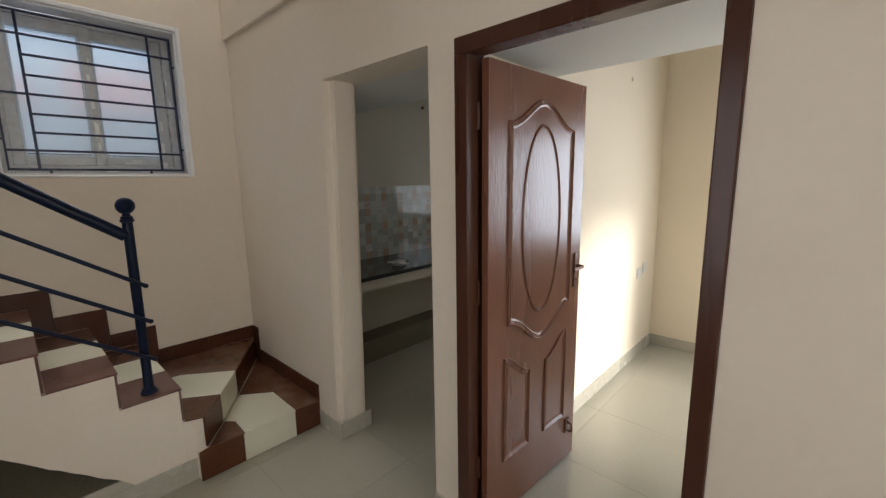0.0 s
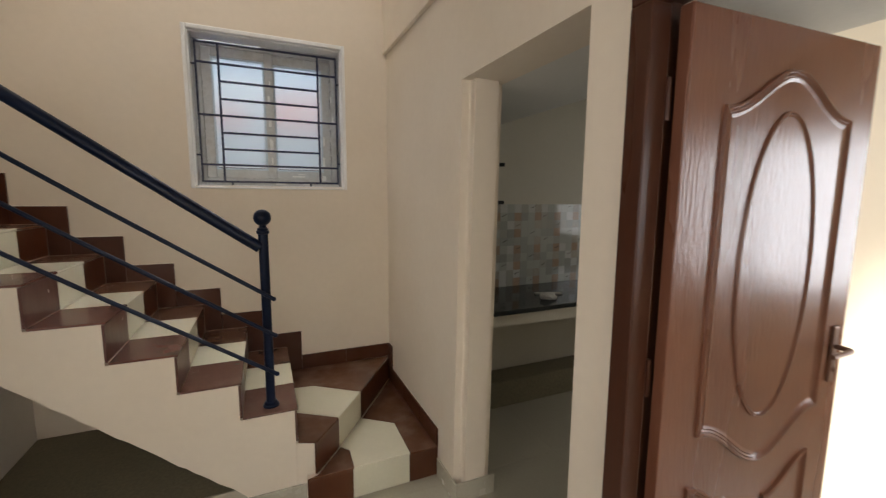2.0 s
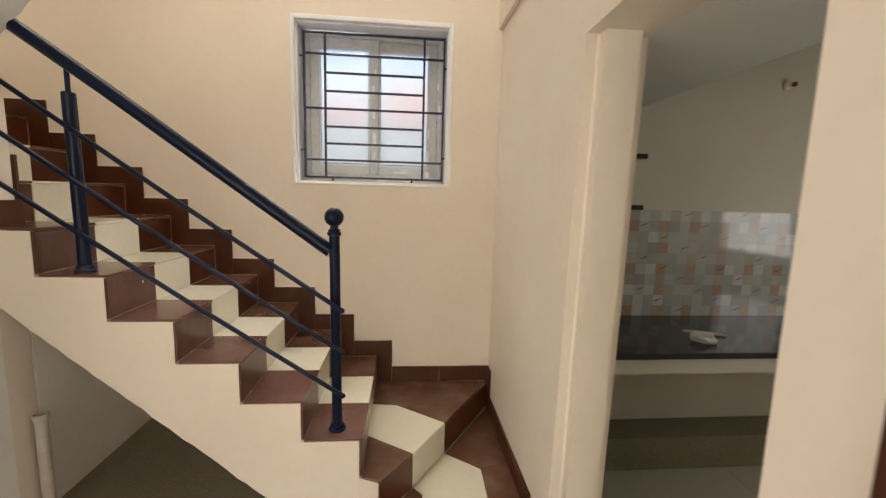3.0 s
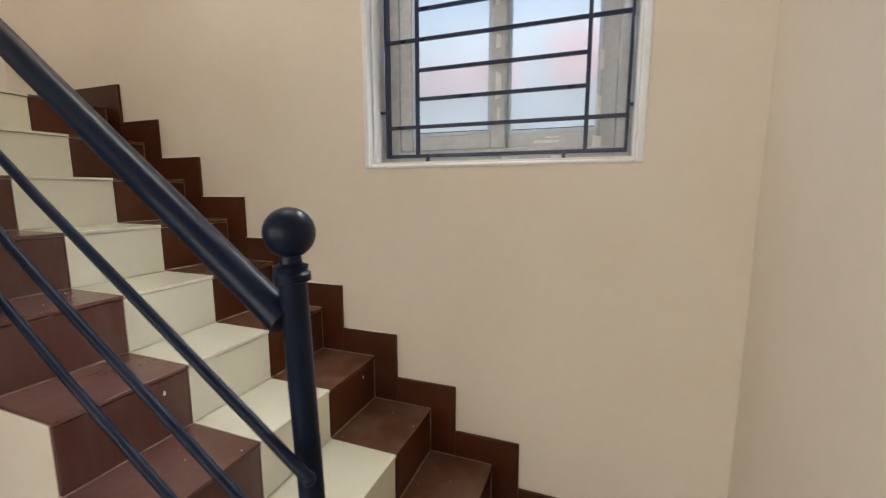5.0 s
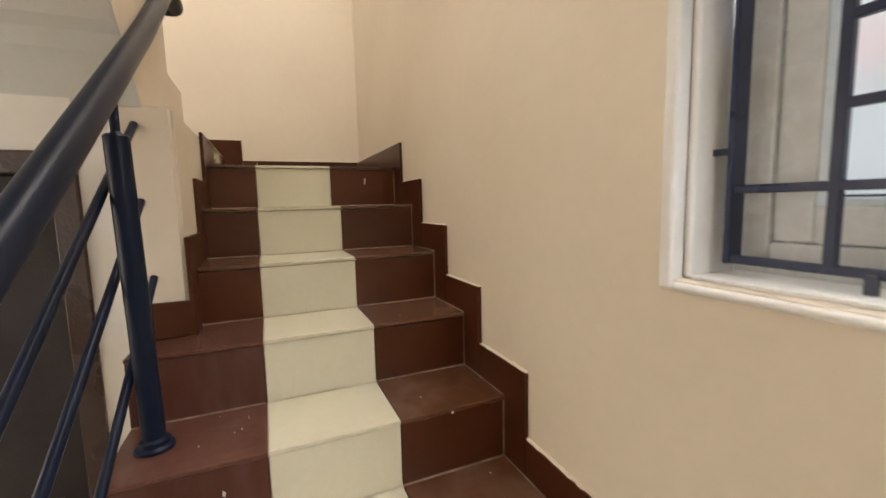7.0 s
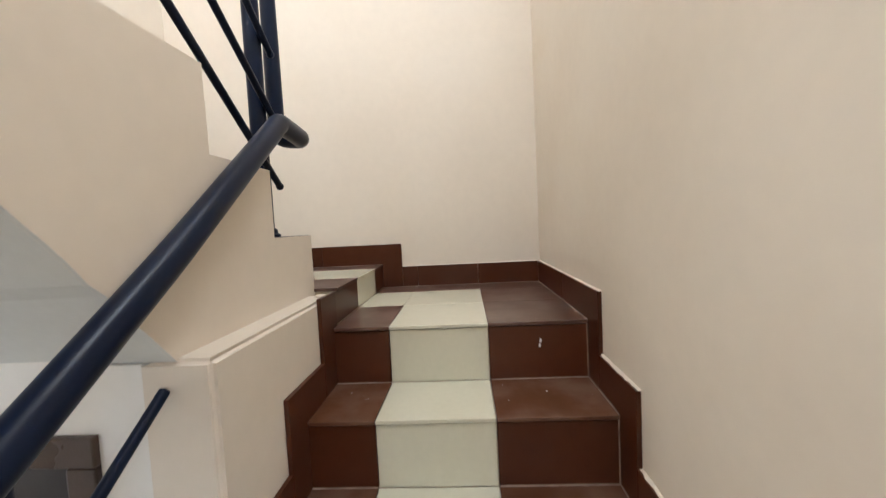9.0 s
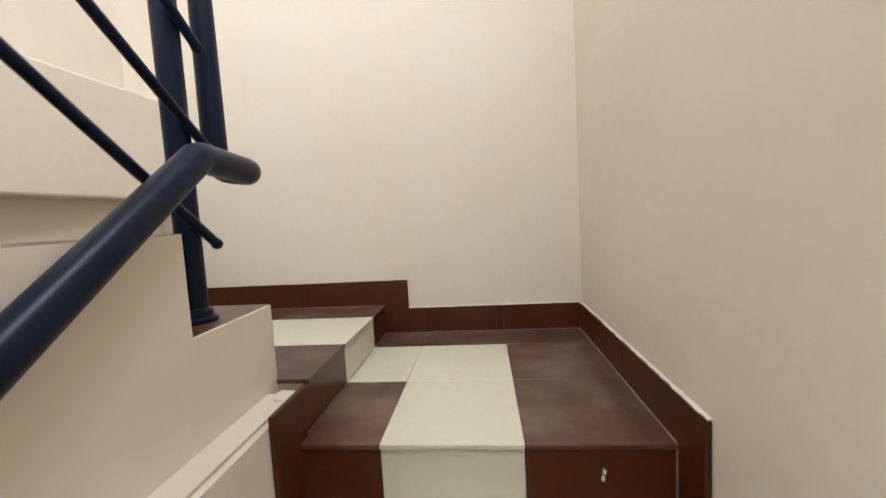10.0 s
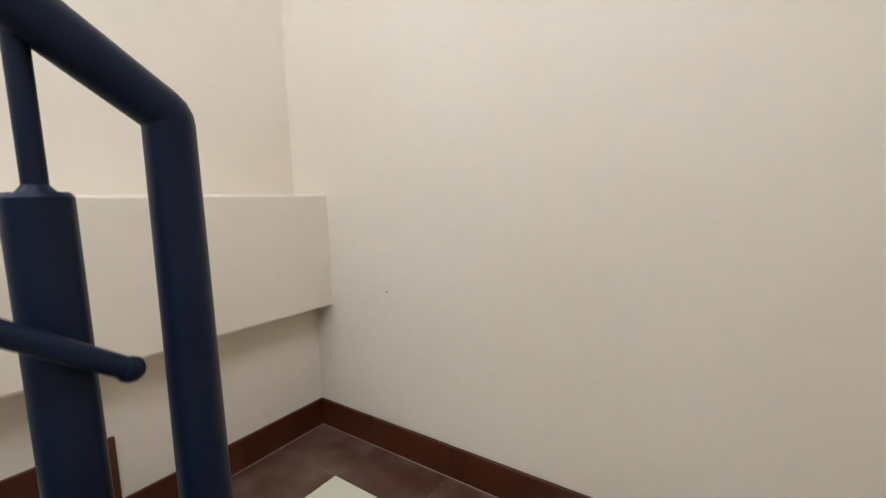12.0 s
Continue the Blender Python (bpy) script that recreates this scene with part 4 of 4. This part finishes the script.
post(rail2, -2.597, R2Y, lev2(13), 2.893, stem_to=3.03)
post(rail2, -1.597, R2Y, lev2(17), 3.61, stem_to=3.75)
for z in (2.741, 2.550, 2.362):
    bm = one_tube([(-2.634, R2Y + 0.032, z), (-1.30, R2Y + 0.032, z + 0.974)], 0.0095, 12)
    bmesh.ops.create_uvsphere(bm, u_segments=12, v_segments=8, radius=0.0115, matrix=Matrix.Translation((-2.634, R2Y + 0.032, z)))
    part("thin_rail", bm, RAIL, rail2, smooth=True)

# ---------------------------------------------------------------- small fittings
pipe = tagged(link_mesh("waste_pipe", lathe(bmesh.new(), [(0.022, 0.0), (0.022, 0.44), (0.027, 0.442), (0.027, 0.465), (0.020, 0.466), (0.019, 0.40)], (XB + 0.05, -0.845, 0.165), 20), PVC, True), "dusty grey plastic pipe stub standing by the wall", "pipe")
bm = lathe(bmesh.new(), [(0.0022, 0.0), (0.0022, 0.004)], (0, 0, 0), 10)
bmesh.ops.transform(bm, matrix=pose(XL + 0.001, -1.367, 2.590, 0, 90, 0), verts=bm.verts)
tagged(link_mesh("wall_nail", bm, METAL), "tiny dark nail stub in the landing wall", "nail")

# kitchen
KY = -0.26
tagged(link_mesh("worktop", one_box(0.215, XE - 0.002, -0.862, KY - 0.001, 0.842, 0.872, bevel=0.004), GRANITE), "polished black granite kitchen worktop", "worktop")
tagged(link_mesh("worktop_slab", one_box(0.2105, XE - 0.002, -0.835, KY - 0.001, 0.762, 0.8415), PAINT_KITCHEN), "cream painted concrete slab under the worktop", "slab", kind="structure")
tagged(link_mesh("kitchen_plinth", one_box(0.2105, XE - 0.002, -0.47, KY - 0.001, 0.0, 0.20, bevel=0.004), CEMENT), "dark cement ledge below the worktop", "plinth", kind="structure")
for z in (1.748, 1.522):
    tagged(link_mesh("wall_shelf", one_box(0.2105, 0.500, -0.80, KY - 0.001, z, z + 0.022, bevel=0.003), GRANITE), "dark granite kitchen wall shelf", "shelf", group="kitchen shelves")
lampholder = empty("lamp_holder", (1.63, KY, 2.25), "white lamp holder with dark red socket on the wall", "lamp holder")
bm = lathe(bmesh.new(), [(0.026, 0), (0.024, 0.012), (0.014, 0.015), (0.013, 0.03)], (0, 0, 0), 18)
bmesh.ops.transform(bm, matrix=pose(0, 0, 0, 90, 0, 25), verts=bm.verts)
part("base", bm, PLATE, lampholder)
bm = lathe(bmesh.new(), [(0.0135, 0.03), (0.0135, 0.05), (0.008, 0.051)], (0, 0, 0), 18)
bmesh.ops.transform(bm, matrix=pose(0, 0, 0, 90, 0, 25), verts=bm.verts)
part("socket", bm, RED, lampholder, "dark red socket")
bm = bmesh.new()
bmesh.ops.create_icosphere(bm, subdivisions=3, radius=0.05)
for v in bm.verts:
    k = 1 + 0.45 * noise.noise(v.co * 28)
    v.co = Vector((v.co.x * 1.25 * k, v.co.y * 0.9 * k, max(v.co.z * 0.55 * k, -0.022)))
bm.transform(Matrix.Translation((0.93, -0.72, 0.895)))
tagged(link_mesh("crumpled_bag", bm, PAPER), "crumpled pale plastic bag on the worktop", "plastic bag")
bm = one_box(-0.10, 0.10, -0.012, 0.012, 0, 0.012, bevel=0.003)
bm.transform(pose(1.02, -0.60, 0.8725, 0, 0, -20))
tagged(link_mesh("offcut", bm, PAPER), "pale plastic trim offcut lying on the worktop", "offcut")

# bedroom
plate = empty("switch_plate", (2.36, -2.131, 0.76), "white electric socket plate on the bedroom wall", "socket")
part("plate", one_box(-0.045, 0.045, -0.010, 0, -0.045, 0.045, bevel=0.003), PLATE, plate)
part("rocker", one_box(-0.018, 0.018, -0.014, -0.0101, -0.022, 0.022, bevel=0.002), PLATE, plate)
copy_thing(plate, pose(2.50, -2.131, 0.79))
tagged(link_mesh("lamp_box", lathe(bmesh.new(), [(0.014, 0), (0.014, 0.010), (0.008, 0.012)], (0, 0, 0), 16), PAINT_BED), "small round cover high on the bedroom wall", "cover").matrix_world = pose(1.95, -2.131, 2.25, 90, 0, 0)
bwin = empty("window_2", (1.1, -5.3, 0.85), "plain bedroom window frame letting in sun", "window", kind="structure")
bm = bmesh.new()
for x0, x1, z0, z1 in ((0.45, 0.49, 0.85, 2.3), (1.71, 1.75, 0.85, 2.3), (0.4901, 1.7099, 0.85, 0.89), (0.4901, 1.7099, 2.26, 2.3)):
    box(bm, x0, x1, -5.33, -5.28, z0, z1)
child("window_frame", bm, UPVC, bwin)
glazing("window_bedroom", XE + 0.1, XE + 0.105, -4.30, -3.10, 0.85, 2.0)

# ---------------------------------------------------------------- grey skirting of the hall and rooms
K = 0.011
for name, b in (("baseboard_pillar", (-K, -0.0005, -1.206 - K, -0.972, 0, 0.105)), ("baseboard_jamb", (0.0, 0.221, -1.2055 - K, -1.2055, 0, 0.105)),
                ("baseboard_hall", (-0.006 - K, -0.0065, -2.164, -2.017, 0, 0.1)), ("baseboard_hall_east", (-0.006 - K, -0.0065, -5.2, -3.068, 0, 0.1)),
                ("baseboard_bedroom", (0.2105, XE - 0.001, -2.13 - K, -2.1305, 0, 0.1)), ("baseboard_bedroom_east", (XE - K, XE - 0.0005, -5.2, -2.142, 0, 0.1)),
                ("baseboard_kitchen", (0.2105, XE - 0.002, -2.0165, -2.017 + K, 0, 0.1))):
    tagged(link_mesh(name, one_box(*b, bevel=0.002, segs=1), SKIRT), "grey floor-tile skirting", "skirting", kind="structure")

# ---------------------------------------------------------------- kitchen wall tiles
splash = empty("wall_tiles", (0, KY, 0.872), "printed grey, white and brown patchwork kitchen wall tiles", "wall tiles", kind="structure")
cell_w, cell_h = 0.0635, 0.064
tile_data = {}
for m in (SPLASH, PRINT_BROWN, PRINT_TAUPE):
    t = link_mesh("wall_tile", one_box(0.0, cell_w - 0.0003, -0.006, -0.0005, 0.0, cell_h - 0.0003, bevel=0.0004, segs=1), m)
    tile_data[m] = t.data
    bpy.data.objects.remove(t)
rnd = random.Random(11)
bm = bmesh.new()
for r in range(10):
    for c in range(28):
        m = SPLASH
        if c % 3 == 1:
            m = {0: PRINT_BROWN, 2: PRINT_BROWN if c // 3 % 2 else SPLASH, 1: SPLASH if c // 3 % 2 else PRINT_TAUPE, 3: PRINT_TAUPE}[r % 4]
        t = new("wall_tile", tile_data[m])
        t.parent, t.location = splash, (0.68 + c * cell_w, 0, r * cell_h)
        if (c + 2 * r) % 6 == 0:
            x, z = 0.68 + (c + rnd.uniform(0.1, 0.4)) * cell_w, (r + rnd.uniform(0.3, 0.6)) * cell_h
            prism(bm, [(x, z), (x + 0.022, z + 0.006), (x + 0.046, z + 0.019), (x + 0.046, z + 0.022), (x + 0.020, z + 0.011), (x, z + 0.003)], "y", -0.0066, -0.0059)
part("printed_strokes", bm, STROKE, splash, "thin dark strokes printed on the tiles")

# ---------------------------------------------------------------- floor tiles
floor = tagged(link_mesh("floor", one_box(XL - 0.2, XE + 0.2, -5.4, 0.23, -0.1, -0.0012), GROUT), "large glossy grey-beige vitrified floor tiles", "floor", kind="structure")
bm = box(bmesh.new(), 0.0006, 0.5994, 0.0006, 0.5994, -0.004, 0.0)
bmesh.ops.bevel(bm, geom=[e for e in bm.edges if all(v.co.z > -0.001 for v in e.verts)], offset=0.0008, segments=1, affect="EDGES")
ft_ob = link_mesh("floor_tile", bm, FLOOR)
tile_mesh = ft_ob.data
bpy.data.objects.remove(ft_ob)
for i in range(9):
    for j in range(9):
        t = new("floor_tile", tile_mesh)
        t.parent, t.location = floor, (-2.25 + 0.6 * i, -5.25 + 0.6 * j, 0)
